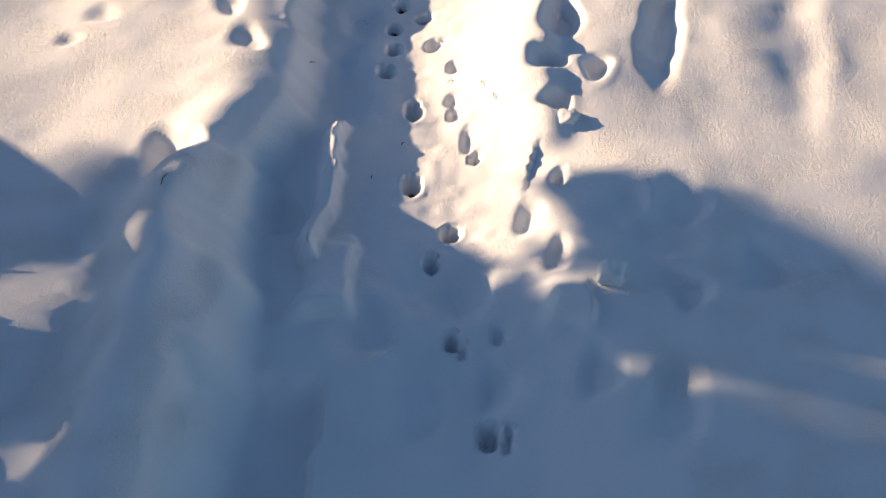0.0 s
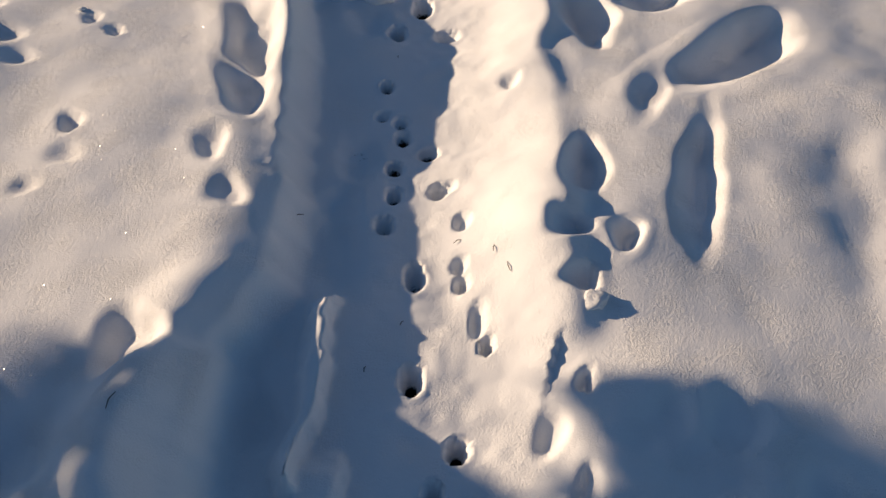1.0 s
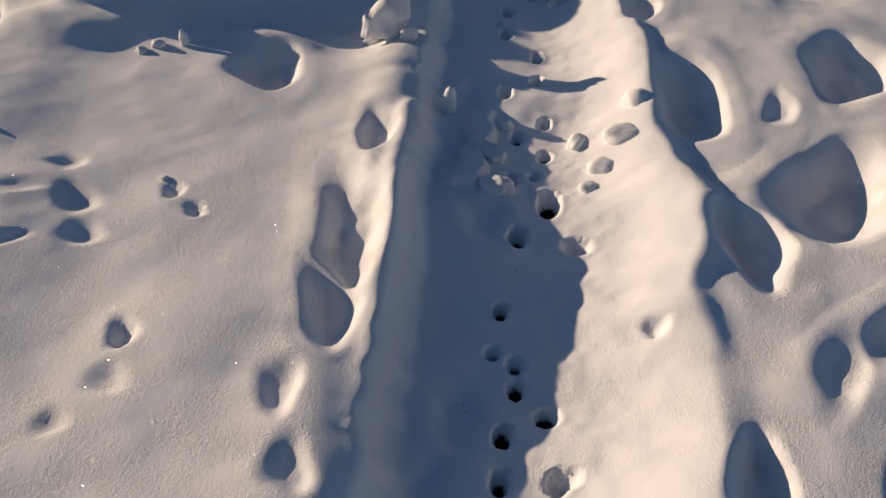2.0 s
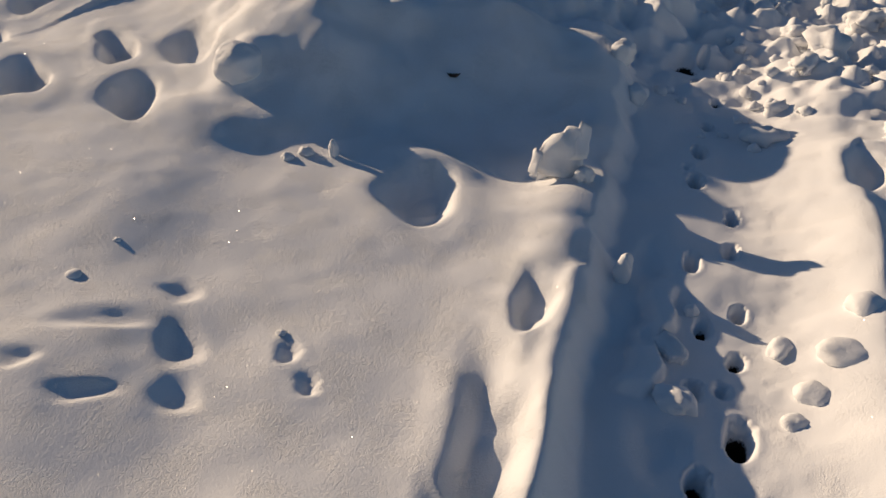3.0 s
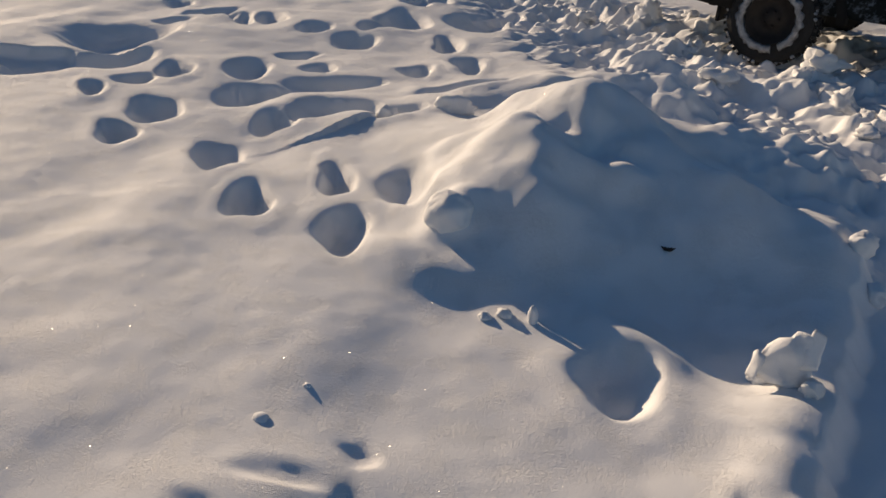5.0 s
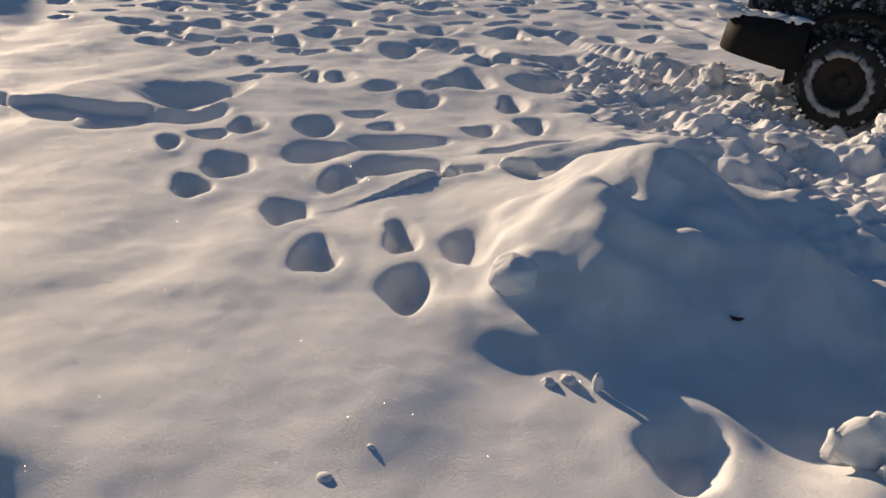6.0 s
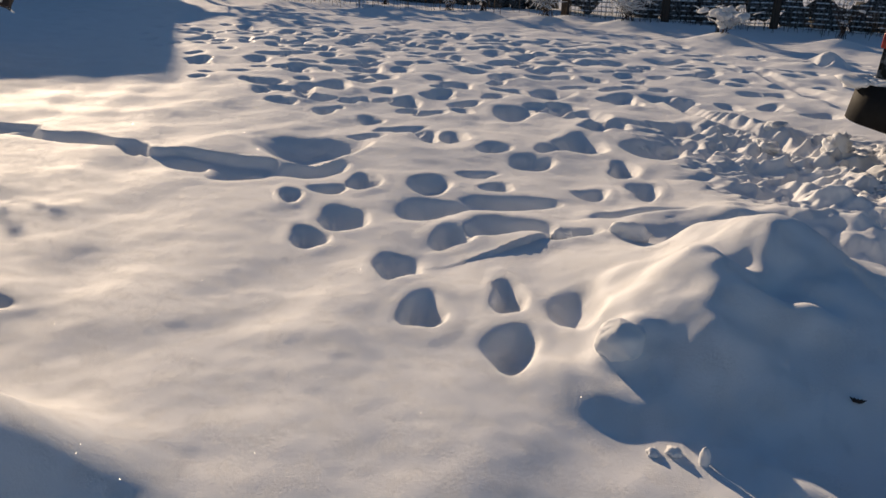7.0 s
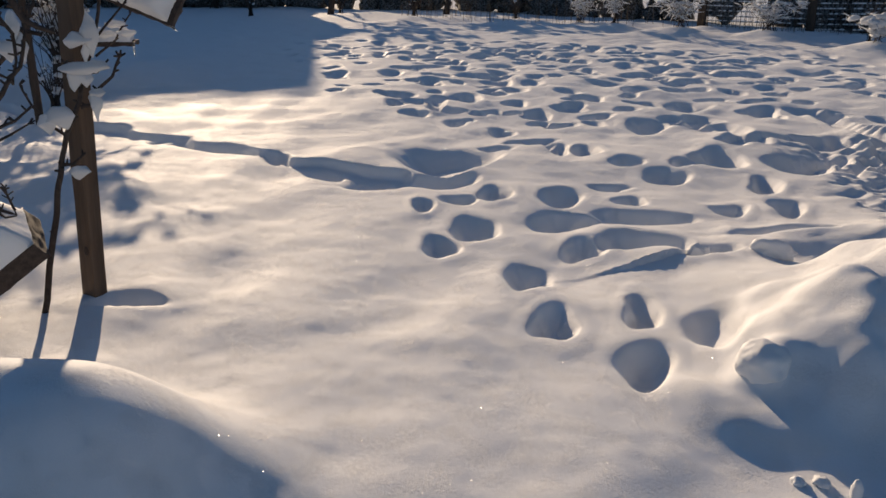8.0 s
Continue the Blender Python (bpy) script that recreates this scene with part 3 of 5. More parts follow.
def rut(x0, y0, x1, y1, depth, ribs):
    """A wheel's track, pressed in, with the ribs of its tread along one side."""
    ln = math.hypot(x1 - x0, y1 - y0)
    ux, uy = (x1 - x0) / ln, (y1 - y0) / ln
    w = window((x0 + x1) / 2, (y0 + y1) / 2, 0.5 * ln + 0.3)
    s = (GX[w] - x0) * ux + (GY[w] - y0) * uy
    d = -(GX[w] - x0) * uy + (GY[w] - y0) * ux + 0.06 * lattice(GX[w], GY[w], 0.8, 46) + 0.05 * lattice(GX[w], GY[w], 0.22, 49)
    on = smooth(0, 0.3, s) * (1 - smooth(ln - 0.3, ln, s))
    GZ[w] -= on * depth * (1 - smooth(0.06, 0.24, np.abs(d)))
    GZ[w] += on * ribs * (0.5 + 0.5 * np.sin(s * 6.2832 / 0.15 + 4 * lattice(GX[w], GY[w], 0.35, 47))) * (0.55 + 0.9 * lattice(GX[w], GY[w], 0.45, 48)) * np.exp(-((d + 0.24) / 0.13) ** 2)
    GZ[w] += on * (0.2 + 0.35 * lattice(GX[w], GY[w], 0.3, 45)) * depth * np.exp(-((d - 0.22) / 0.07) ** 2)


rut(-3.05, 8.35, -5.96, 9.93, 0.08, 0.045)
rut(-2.4, 9.6, -6.78, 13.75, 0.05, 0.0)
rut(-1.6, 6.9, -3.6, 6.75, 0.06, 0.0)
LANE = (rough > 0.5) & ~TRENCH & ~HEAP

dx, dy = np.gradient(GZ, xs, axis=1), np.gradient(GZ, ys, axis=0)
NORMALS = np.stack((-dx, -dy, np.ones_like(dx)), -1)
NORMALS /= np.linalg.norm(NORMALS, axis=-1, keepdims=True)


def sheet(name, keep, mat):
    """The faces of the ground whose cells are kept, as one mesh."""
    jj, ii = np.nonzero(keep)
    nx = len(xs)
    quad = np.stack((jj * nx + ii, jj * nx + ii + 1, (jj + 1) * nx + ii + 1, (jj + 1) * nx + ii), 1)
    used, quad = np.unique(quad, return_inverse=True)
    quad = quad.reshape(-1, 4)
    me = bpy.data.meshes.new(name)
    me.vertices.add(len(used))
    co = np.stack((GX.ravel()[used], GY.ravel()[used], GZ.ravel()[used]), 1)
    me.vertices.foreach_set("co", co.ravel().astype(np.float32))
    me.loops.add(quad.size)
    me.loops.foreach_set("vertex_index", quad.ravel().astype(np.int32))
    me.polygons.add(len(quad))
    me.polygons.foreach_set("loop_start", np.arange(0, quad.size, 4, dtype=np.int32))
    me.update(calc_edges=True)
    me.polygons.foreach_set("use_smooth", np.ones(len(quad), dtype=bool))
    me.normals_split_custom_set_from_vertices(NORMALS.reshape(-1, 3)[used])
    me.materials.append(mat)
    return new(name, me)


def cells(mask):
    return mask[:-1, :-1]


heap, trench, lane_cells = cells(HEAP & ~TRENCH), cells(TRENCH), cells(LANE)
tagged(sheet("ground", ~(heap | trench | lane_cells), SNOW), "snowy garden field with soft drifts and many boot prints", "snow field", kind="structure")
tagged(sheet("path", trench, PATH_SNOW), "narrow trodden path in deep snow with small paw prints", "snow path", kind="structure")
tagged(sheet("driveway", lane_cells, CLOD_SNOW), "churned lane of broken snow where a car stands", "snowy driveway", kind="structure")
tagged(sheet("snow_mound", heap, SNOW), "large smooth heap of shovelled snow beside the path", "snow heap")


def ground_z(x, y):
    i, j = np.clip(np.searchsorted(xs, x), 1, len(xs) - 1), np.clip(np.searchsorted(ys, y), 1, len(ys) - 1)
    u, v = (x - xs[i - 1]) / (xs[i] - xs[i - 1]), (y - ys[j - 1]) / (ys[j] - ys[j - 1])
    return float((GZ[j - 1, i - 1] * (1 - u) + GZ[j - 1, i] * u) * (1 - v) + (GZ[j, i - 1] * (1 - u) + GZ[j, i] * u) * v)


# ---- helpers for things ----
def part(name, bm, mat, parent=None, label="", smooth_faces=True):
    me = bpy.data.meshes.new(name)
    bm.to_mesh(me)
    bm.free()
    for f in me.polygons:
        f.use_smooth = smooth_faces
    me.materials.append(mat)
    ob = new(name, me)
    if parent is not None:
        ob.parent = parent
    return tagged(ob, label)


def root(name, at, label, category, group=""):
    ob = new(name)
    ob.empty_display_size = 0.1
    ob.matrix_world = at
    return tagged(ob, label, category, group)


def box(bm, size, at, bevel=0.0, seg=2):
    """A box of that size, posed by the matrix at, with worn edges."""
    made = bmesh.ops.create_cube(bm, size=1.0, matrix=at @ Matrix.Diagonal((*size, 1)))
    if bevel:
        edges = list({e for v in made["verts"] for e in v.link_edges})
        bmesh.ops.bevel(bm, geom=edges, offset=bevel, segments=seg, profile=0.6, affect="EDGES")
    return bm


def tube(bm, points, radii, sides=6):
    """A tapering, bent rod through the points."""
    rings = []
    for i, p in enumerate(points):
        a, b = Vector(points[max(i - 1, 0)]), Vector(points[min(i + 1, len(points) - 1)])
        q = (b - a).to_track_quat("Z", "Y")
        r = radii[i] if isinstance(radii, (list, tuple)) else radii
        rings.append([bm.verts.new(Vector(p) + q @ Vector((r * math.cos(6.2832 * k / sides), r * math.sin(6.2832 * k / sides), 0))) for k in range(sides)])
    for r0, r1 in zip(rings, rings[1:]):
        for k in range(sides):
            bm.faces.new((r0[k], r0[(k + 1) % sides], r1[(k + 1) % sides], r1[k]))
    bm.faces.new(rings[0][::-1])
    bm.faces.new(rings[-1])
    return bm


def lump(bm, at, size, seed, subdivisions=2, wild=0.35, flat=0.0):
    """A broken lump: an uneven ball, flattened below."""
    made = bmesh.ops.create_icosphere(bm, subdivisions=subdivisions, radius=1.0)["verts"]
    off = Vector((seed * 3.1, seed * 1.7, seed * 0.9))
    for v in made:
        d = v.co.normalized()
        v.co = d * (1 + wild * noise.noise(d * 1.4 + off) + 0.5 * wild * noise.noise(d * 3.2 + off) + 0.15 * wild * noise.noise(d * 8 + off))
        if flat and v.co.z < -flat:
            v.co.z = -flat + 0.15 * (v.co.z + flat)
        v.co = at @ Vector((v.co.x * size[0], v.co.y * size[1], v.co.z * size[2]))
    return made


def clod(x, y, size, seed, rot=0.0, lift=0.25, subdivisions=3, wild=0.45, label="", group="loose clods of snow"):
    bm = bmesh.new()
    lump(bm, Matrix(), size, seed, subdivisions, wild)
    ob = part("snow_clod", bm, CLOD_SNOW)
    ob.matrix_world = pose(x, y, ground_z(x, y) + lift * size[2], 0, 0, rot)
    return tagged(ob, label or "crumbly white clod of broken snow lying on the snow", "snow clod", group)


# ---- clods along the path and on the field ----
def shard(bm, corners, seed, rough=0.012):
    """A broken piece of crust: the hull of a few corners, roughened."""
    own = bmesh.new()
    bmesh.ops.convex_hull(own, input=[own.verts.new(c) for c in corners])
    bmesh.ops.subdivide_edges(own, edges=own.edges[:], cuts=4, use_grid_fill=True)
    off = Vector((seed, 2.3 * seed, 0))
    for v in own.verts:
        v.co += rough * Vector((noise.noise(v.co * 26 + off), noise.noise(v.co * 26 + off + Vector((9, 0, 0))), noise.noise(v.co * 26 + off + Vector((0, 9, 0)))))
    bmesh.ops.smooth_vert(own, verts=own.verts[:], factor=0.5, use_axis_x=True, use_axis_y=True, use_axis_z=True)
    me = bpy.data.meshes.new("piece")
    own.to_mesh(me)
    own.free()
    bm.from_mesh(me)
    bpy.data.meshes.remove(me)


bm = bmesh.new()
shard(bm, [(-0.075, -0.035, -0.03), (-0.07, 0.03, -0.03), (0.06, -0.045, -0.03), (0.08, 0.035, -0.03), (0.0, -0.02, 0.085), (0.02, 0.01, 0.125), (0.065, 0.0, 0.11), (-0.06, -0.015, 0.035)], 3, 0.03)
shard(bm, [(0.02, -0.03, 0.02), (0.03, 0.02, 0.03), (0.08, -0.03, 0.03), (0.09, 0.02, 0.04), (0.05, 0.0, 0.13), (0.09, 0.01, 0.115)], 5, 0.02)
shard(bm, [(-0.10, -0.05, -0.02), (-0.06, -0.06, -0.02), (-0.05, -0.01, 0.0), (-0.09, 0.0, -0.01), (-0.07, -0.03, 0.05), (-0.05, -0.04, 0.04)], 6, 0.02)
lump(bm, pose(0.08, -0.05, -0.005, 10, 20, 30), (0.03, 0.025, 0.03), 36, 3, 0.5)
jagged = part("snow_clod", bm, CLOD_SNOW)
jagged.matrix_world = pose(-0.745, 3.80, ground_z(-0.745, 3.80) + 0.045, 0, 0, 8) @ Matrix.Diagonal((1.05, 1.1, 1.15, 1))
tagged(jagged, "jagged upright clod of crusted snow on the path edge", "snow clod", "loose clods of snow")
clod(-0.80, 3.80, (0.03, 0.026, 0.03), 4, 30, 0.3)
clod(-0.455, 3.42, (0.026, 0.022, 0.06), 5, 10, 0.6, 3, 0.3, "small upright clod of snow on the path edge")
clod(-0.285, 3.19, (0.035, 0.06, 0.03), 6, 25)
clod(-0.245, 2.99, (0.04, 0.05, 0.035), 7, 60)
clod(-0.25, 3.36, (0.018, 0.018, 0.022), 8)
clod(-1.468, 3.630, (0.016, 0.015, 0.04), 9, 0, 0.5, 3, 0.3, "thin upright finger of snow on the field")
clod(-1.558, 3.610, (0.028, 0.024, 0.02), 10)
clod(-1.603, 3.565, (0.02, 0.02, 0.016), 18)
clod(-1.965, 3.87, (0.095, 0.08, 0.085), 11, 20, -0.15, 4, 0.18, "rounded ball of snow at the heap's foot")
clod(-1.77, 2.76, (0.022, 0.02, 0.014), 12, 0, -0.1, 3, 0.15)
clod(-1.77, 2.93, (0.011, 0.010, 0.008), 13, 0, -0.1)
clod(-1.17, 2.78, (0.012, 0.011, 0.008), 14)
clod(-3.03, 4.83, (0.06, 0.035, 0.06), 15, 40, 0.6)
clod(-2.75, 5.03, (0.10, 0.05, 0.055), 16, 20, 0.5)
clod(0.30, 1.54, (0.03, 0.025, 0.014), 17, 20, 0.0)
clod(0.335, 1.05, (0.03, 0.03, 0.03), 19, 0, 0.3)
clod(-0.02, 3.28, (0.045, 0.03, 0.026), 20, 70, -0.1, 3, 0.3)
clod(0.06, 3.12, (0.05, 0.045, 0.028), 21, 10, -0.3, 3, 0.25)
clod(0.02, 3.02, (0.035, 0.03, 0.024), 22, 40, -0.3, 3, 0.25)
clod(0.12, 3.25, (0.07, 0.05, 0.035), 23, 10, -0.4, 3, 0.25)
clod(0.16, 3.42, (0.05, 0.05, 0.035), 24, 10, -0.4, 3, 0.25)
clod(-0.72, 4.72, (0.06, 0.04, 0.05), 25, 60, 0.4)
clod(-0.62, 4.55, (0.045, 0.04, 0.04), 26, 20, 0.4)
crumbs = random.Random(5)
for k in range(22):
    s = crumbs.uniform(0.03, 0.10)
    clod(crumbs.uniform(-0.2, 0.45), crumbs.uniform(4.5, 6.3), (s, s * crumbs.uniform(0.6, 1), s * crumbs.uniform(0.55, 0.8)), 40 + k, crumbs.uniform(0, 360), 0.2, 3, 0.7)
for k in range(26):
    s = crumbs.uniform(0.015, 0.035)
    clod(crumbs.uniform(-0.55, 0.1), crumbs.uniform(4.2, 5.6), (s, s * crumbs.uniform(0.6, 1), s * 0.7), 70 + k, crumbs.uniform(0, 360), 0.3, 2)
for k in range(60):
    f = crumbs.uniform(0, 1)
    s = crumbs.uniform(0.04, 0.12)
    clod(0.2 - 4.0 * f + crumbs.gauss(0, 0.4), 5.7 + 3.4 * f + crumbs.gauss(0, 0.4), (s, s * crumbs.uniform(0.6, 1), s * crumbs.uniform(0.5, 0.9)), 120 + k, crumbs.uniform(0, 360), 0.2, 3, 0.85)

# dark leaf tips that stick out of the snow
for x, y, rot in ((-1.275, 4.25, 20),):
    bm = bmesh.new()
    for k in range(5):
        a = -1.0 + 0.5 * k
        tube(bm, [(0, 0, -0.02), (0.012 * a, 0.004, 0.006), (0.026 * a, 0.012, 0.012 + 0.004 * (k % 2))], [0.007, 0.006, 0.001], 5)
    ob = part("dead_leaf", bm, BARK)
    ob.matrix_world = pose(x, y, ground_z(x, y) + 0.004, 60, 0, rot)
    tagged(ob, "dark dead leaf tip sticking out of the heap", "leaf")

# a few needles and bits of bark dropped on the path
for k, (x, y, s, rot) in enumerate(((-0.36, 1.86, 0.022, 20), (0.10, 1.72, 0.018, 80), (0.13, 1.66, 0.024, 100), (-0.17, 1.43, 0.012, 80), (-0.10, 1.55, 0.012, 60), (0.02, 1.78, 0.02, 30), (-0.16, 2.62, 0.012, 90), (-0.57, 1.22, 0.03, 80))):
    bm = bmesh.new()
    tube(bm, [(-0.6 * s, 0, 0), (0, 0.1 * s, 0.003), (0.6 * s, 0, 0)], [0.0007, 0.0012, 0.0006], 5)
    ob = part("twig_bit", bm, BARK)
    ob.matrix_world = pose(x, y, ground_z(x, y) + 0.002, 0, 0, rot)
    tagged(ob, "tiny dark bit of twig dropped on the snow", "twig", "bits of twig")


# ---- the wooden post with its boards and the vine that climbs it ----
def snow_cap(name, parent, blobs, label):
    """Wedges of snow wedged in a fork: sloping tops, ragged points below."""
    bm = bmesh.new()
    for at, size, seed in blobs:
        rr = random.Random(seed)
        ring = [(-0.9, -0.9, 0.1), (0.9, -0.95, -0.15), (0.9, 1.0, 0.0), (-0.9, 0.9, -0.1), (0.2, -0.35, 1.0), (-0.1, 0.45, 0.8), (0.1, rr.uniform(-0.4, 0.4), -1.35)]
        shard(bm, [Vector(at) + Vector((1.1 * size[0] * (x + rr.uniform(-0.2, 0.2)), 1.15 * size[1] * (y + rr.uniform(-0.25, 0.25)), 1.2 * size[2] * (z + rr.uniform(-0.2, 0.2)))) for x, y, z in ring], seed, 0.010)
    return part(name, bm, THIN_SNOW, parent, label)


post = root("wooden_post", pose(-4.165, 2.12, 0, 0, 0, 28), "weathered brown wooden plank post standing upright in snow", "post")
bm = bmesh.new()
box(bm, (0.09, 0.07, 2.0), pose(0, 0, 0.8, 0, 0.6, 0), 0.006)
bmesh.ops.subdivide_edges(bm, edges=[e for e in bm.edges if e.calc_length() > 1], cuts=30)
for v in bm.verts:
    v.co = Vector((v.co.x * (0.88 + 0.05 * max(v.co.z, 0)) + 0.035 * v.co.z + 0.004 * noise.noise(v.co * 5), v.co.y + 0.02 * v.co.z + 0.003 * noise.noise(v.co * 6 + Vector((3, 0, 0))), v.co.z))
part("plank", bm, WOOD, post)
bm = bmesh.new()
bmesh.ops.create_uvsphere(bm, u_segments=12, v_segments=8, radius=0.014, matrix=pose(0.018, -0.034, 0.22) @ Matrix.Diagonal((1, 0.4, 1.5, 1)))
part("knot", bm, DARK_WOOD, post, "dark knot in the wood")


def loaded_board(corner, along_u, along_v, thick, label, seed, snow=0.09, inset=0.06):
    """A board given by one corner and two sides, with a cushion of snow on it."""
    c, u, v = Vector(corner), Vector(along_u), Vector(along_v)
    n = u.cross(v).normalized()
    if n.z < 0:
        n = -n
    frame_m = Matrix((u.normalized(), n.cross(u.normalized()), n)).transposed().to_4x4()
    if (n.cross(u.normalized())).dot(v) < 0:
        side = -1
    else:
        side = 1
    frame_m.translation = c
    ob = root("snowy_board", frame_m, label, "board", "boards fixed to the post")
    lu, lv = u.length, v.length
    bm = box(bmesh.new(), (lu, lv, thick), Matrix.Translation((lu / 2, side * lv / 2, -thick / 2)), 0.004)
    bmesh.ops.subdivide_edges(bm, edges=[e for e in bm.edges if e.calc_length() > 0.05], cuts=10, use_grid_fill=True)
    for q in bm.verts:
        q.co += Vector((noise.noise(q.co * 30), noise.noise(q.co * 30 + Vector((7, 0, 0))), noise.noise(q.co * 24 + Vector((0, 9, 0))))) * 0.008
    part("board", bm, BARK, ob)
    bm = bmesh.new()
    rows = 14
    grid = []
    for j in range(rows + 1):
        for i in range(rows + 1):
            a, b = i / rows, j / rows
            e = min(a, 1 - a, b, 1 - b)
            h = snow * (1 - math.exp(-e * 14)) * (1 + 0.25 * noise.noise(Vector((a * 3 + seed, b * 3, seed))))
            swell = 0.006 * noise.noise(Vector((a * 6, b * 6, seed + 4)))
            grid.append(bm.verts.new((lu * (inset + (1 - 2 * inset) * a) + swell, side * lv * (inset + (1 - 2 * inset) * b) + swell, 0.002 + h)))
    for j in range(rows):
        for i in range(rows):
            q = j * (rows + 1) + i
            bm.faces.new((grid[q], grid[q + 1], grid[q + rows + 2], grid[q + rows + 1]))
    bmesh.ops.recalc_face_normals(bm, faces=bm.faces[:])
    back = bmesh.ops.extrude_face_region(bm, geom=bm.faces[:])
    for g in back["geom"]:
        if isinstance(g, bmesh.types.BMVert):
            g.co.z = 0.001
    part("snow_cushion", bm, SNOW, ob, "thick cushion of white snow")
    if snow > 0.12:
        return ob
    bm = bmesh.new()
    tube(bm, [(0, 0, 0.004), (0.002, 0, -thick - 0.015), (0.002, 0.001, -thick - 0.045)], [0.006, 0.005, 0.001], 7)
    part("icicle", bm, GLASS_ICE, ob, "short clear icicle")
    return ob


GLASS_ICE = material("ice", (0.9, 0.93, 0.95), 0.08)
GLASS_ICE.node_tree.nodes["Principled BSDF"].inputs["Transmission Weight"].default_value = 0.9
GLASS_ICE.node_tree.nodes["Principled BSDF"].inputs["IOR"].default_value = 1.31
loaded_board((-4.29, 2.60, 1.15), (-0.26, -0.29, 0.14), (0.03, 0.11, 0.11), 0.045, "dark wooden board tilted under a thick cushion of snow", 1)
loaded_board((-4.46, 2.47, 1.07), (-0.10, -0.22, 0.0), (-0.10, 0.05, 0.01), 0.02, "small dark board on the post topped with snow", 2, 0.06)
loaded_board((-3.70, 1.855, 0.42), (-0.10, -0.34, -0.26), (-0.22, 0.03, 0.10), 0.09, "dark rough board leaning near the post under a slab of snow", 3, 0.17, -0.01)

vine = root("climbing_vine", pose(-4.0, 2.0, 0), "bare dark vine climbing the post with snow in its forks", "vine")


def stem(points, r0, r1, name="stem", spurs=0, seed=1):
    """A bent stem through points of the world, with short spurs."""
    bm = bmesh.new()
    o = Vector((-4.0, 2.0, 0))
    pts = [Vector(p) - o for p in points]
    fine = []
    for i in range(len(pts) - 1):
        for k in range(4):
            q = pts[i].lerp(pts[i + 1], k / 4)
            fine.append(q + 0.008 * Vector((noise.noise(q * 14), noise.noise(q * 14 + Vector((5, 0, 0))), 0)))
    fine.append(pts[-1])
    tube(bm, fine, [r0 + (r1 - r0) * i / (len(fine) - 1) for i in range(len(fine))], 7)
    rr = random.Random(seed)
    for k in range(spurs):
        p = fine[rr.randrange(1, len(fine))]
        d = Vector((rr.uniform(-1, 1), rr.uniform(-1, 1), rr.uniform(0.1, 1))).normalized()
        tube(bm, [p, p + d * 0.014, p + d * 0.026], [r1 * 1.2, r1, r1 * 0.8], 5)
    return part(name, bm, BARK, vine)


stem([(-4.049, 1.841, -0.211), (-4.036, 1.969, 0.346), (-4.031, 2.009, 0.523), (-4.027, 2.038, 0.639), (-4.023, 2.069, 0.753), (-4.013, 2.131, 0.885), (-4.008, 2.161, 0.996), (-4.000, 2.208, 1.104), (-3.994, 2.238, 1.233), (-3.988, 2.269, 1.401)], 0.014, 0.006, spurs=12, seed=2)
stem([(-4.013, 2.135, 0.863), (-4.006, 2.177, 0.870), (-4.001, 2.202, 0.927), (-3.989, 2.262, 0.981), (-3.982, 2.300, 1.058)], 0.009, 0.005, spurs=10, seed=3)
stem([(-4.008, 2.165, 0.996), (-4.000, 2.210, 0.999), (-3.990, 2.257, 1.048)], 0.008, 0.004, spurs=6, seed=4)
stem([(-4.012, 2.143, 0.930), (-4.017, 2.108, 0.998), (-4.020, 2.087, 1.053)], 0.008, 0.004, spurs=6, seed=5)
stem([(-4.023, 2.069, 0.753), (-4.030, 2.018, 0.797), (-4.036, 1.968, 0.872), (-4.040, 1.931, 0.962)], 0.007, 0.004, spurs=6, seed=6)
stem([(-4.027, 2.038, 0.634), (-4.021, 2.080, 0.635), (-4.013, 2.131, 0.678)], 0.008, 0.004, spurs=7, seed=7)
stem([(-3.791, 1.800, 0.838), (-3.786, 1.867, 0.864), (-3.779, 1.929, 0.911)], 0.007, 0.004, spurs=6, seed=8)
stem([(-4.088, 1.858, 1.026), (-4.076, 1.972, 1.149), (-4.069, 2.028, 1.274)], 0.01, 0.006, spurs=7, seed=9)
stem([(-3.794, 1.757, 0.548), (-3.789, 1.827, 0.517), (-3.791, 1.804, 0.618)], 0.007, 0.003, spurs=5, seed=10)
stem([(-4.287, 2.251, 1.081), (-4.272, 2.327, 1.173), (-4.259, 2.390, 1.242), (-4.247, 2.441, 1.312)], 0.006, 0.003, spurs=6, seed=11)
stem([(-4.333, 2.276, 1.028), (-4.316, 2.363, 1.098), (-4.301, 2.431, 1.205)], 0.006, 0.003, spurs=6, seed=12)
stem([(-4.084, 1.901, 1.193), (-4.078, 1.955, 1.167), (-4.068, 2.040, 1.144)], 0.012, 0.008, spurs=4, seed=13)
stem([(-3.807, 1.811, 0.927), (-3.811, 1.865, 0.993), (-3.813, 1.918, 1.054), (-3.819, 1.939, 1.148), (-3.822, 1.971, 1.264)], 0.01, 0.005, spurs=8, seed=40)
stem([(-3.786, 1.783, 0.790), (-3.786, 1.851, 0.818), (-3.785, 1.936, 0.862)], 0.006, 0.003, spurs=8, seed=41)
stem([(-3.829, 1.916, 1.303), (-3.822, 1.949, 1.216), (-3.815, 1.993, 1.190), (-3.806, 2.048, 1.169)], 0.014, 0.008, spurs=3, seed=42)
stem([(-3.819, 1.833, 1.038), (-3.813, 1.872, 1.016), (-3.812, 1.913, 1.046)], 0.006, 0.003, spurs=5, seed=43)
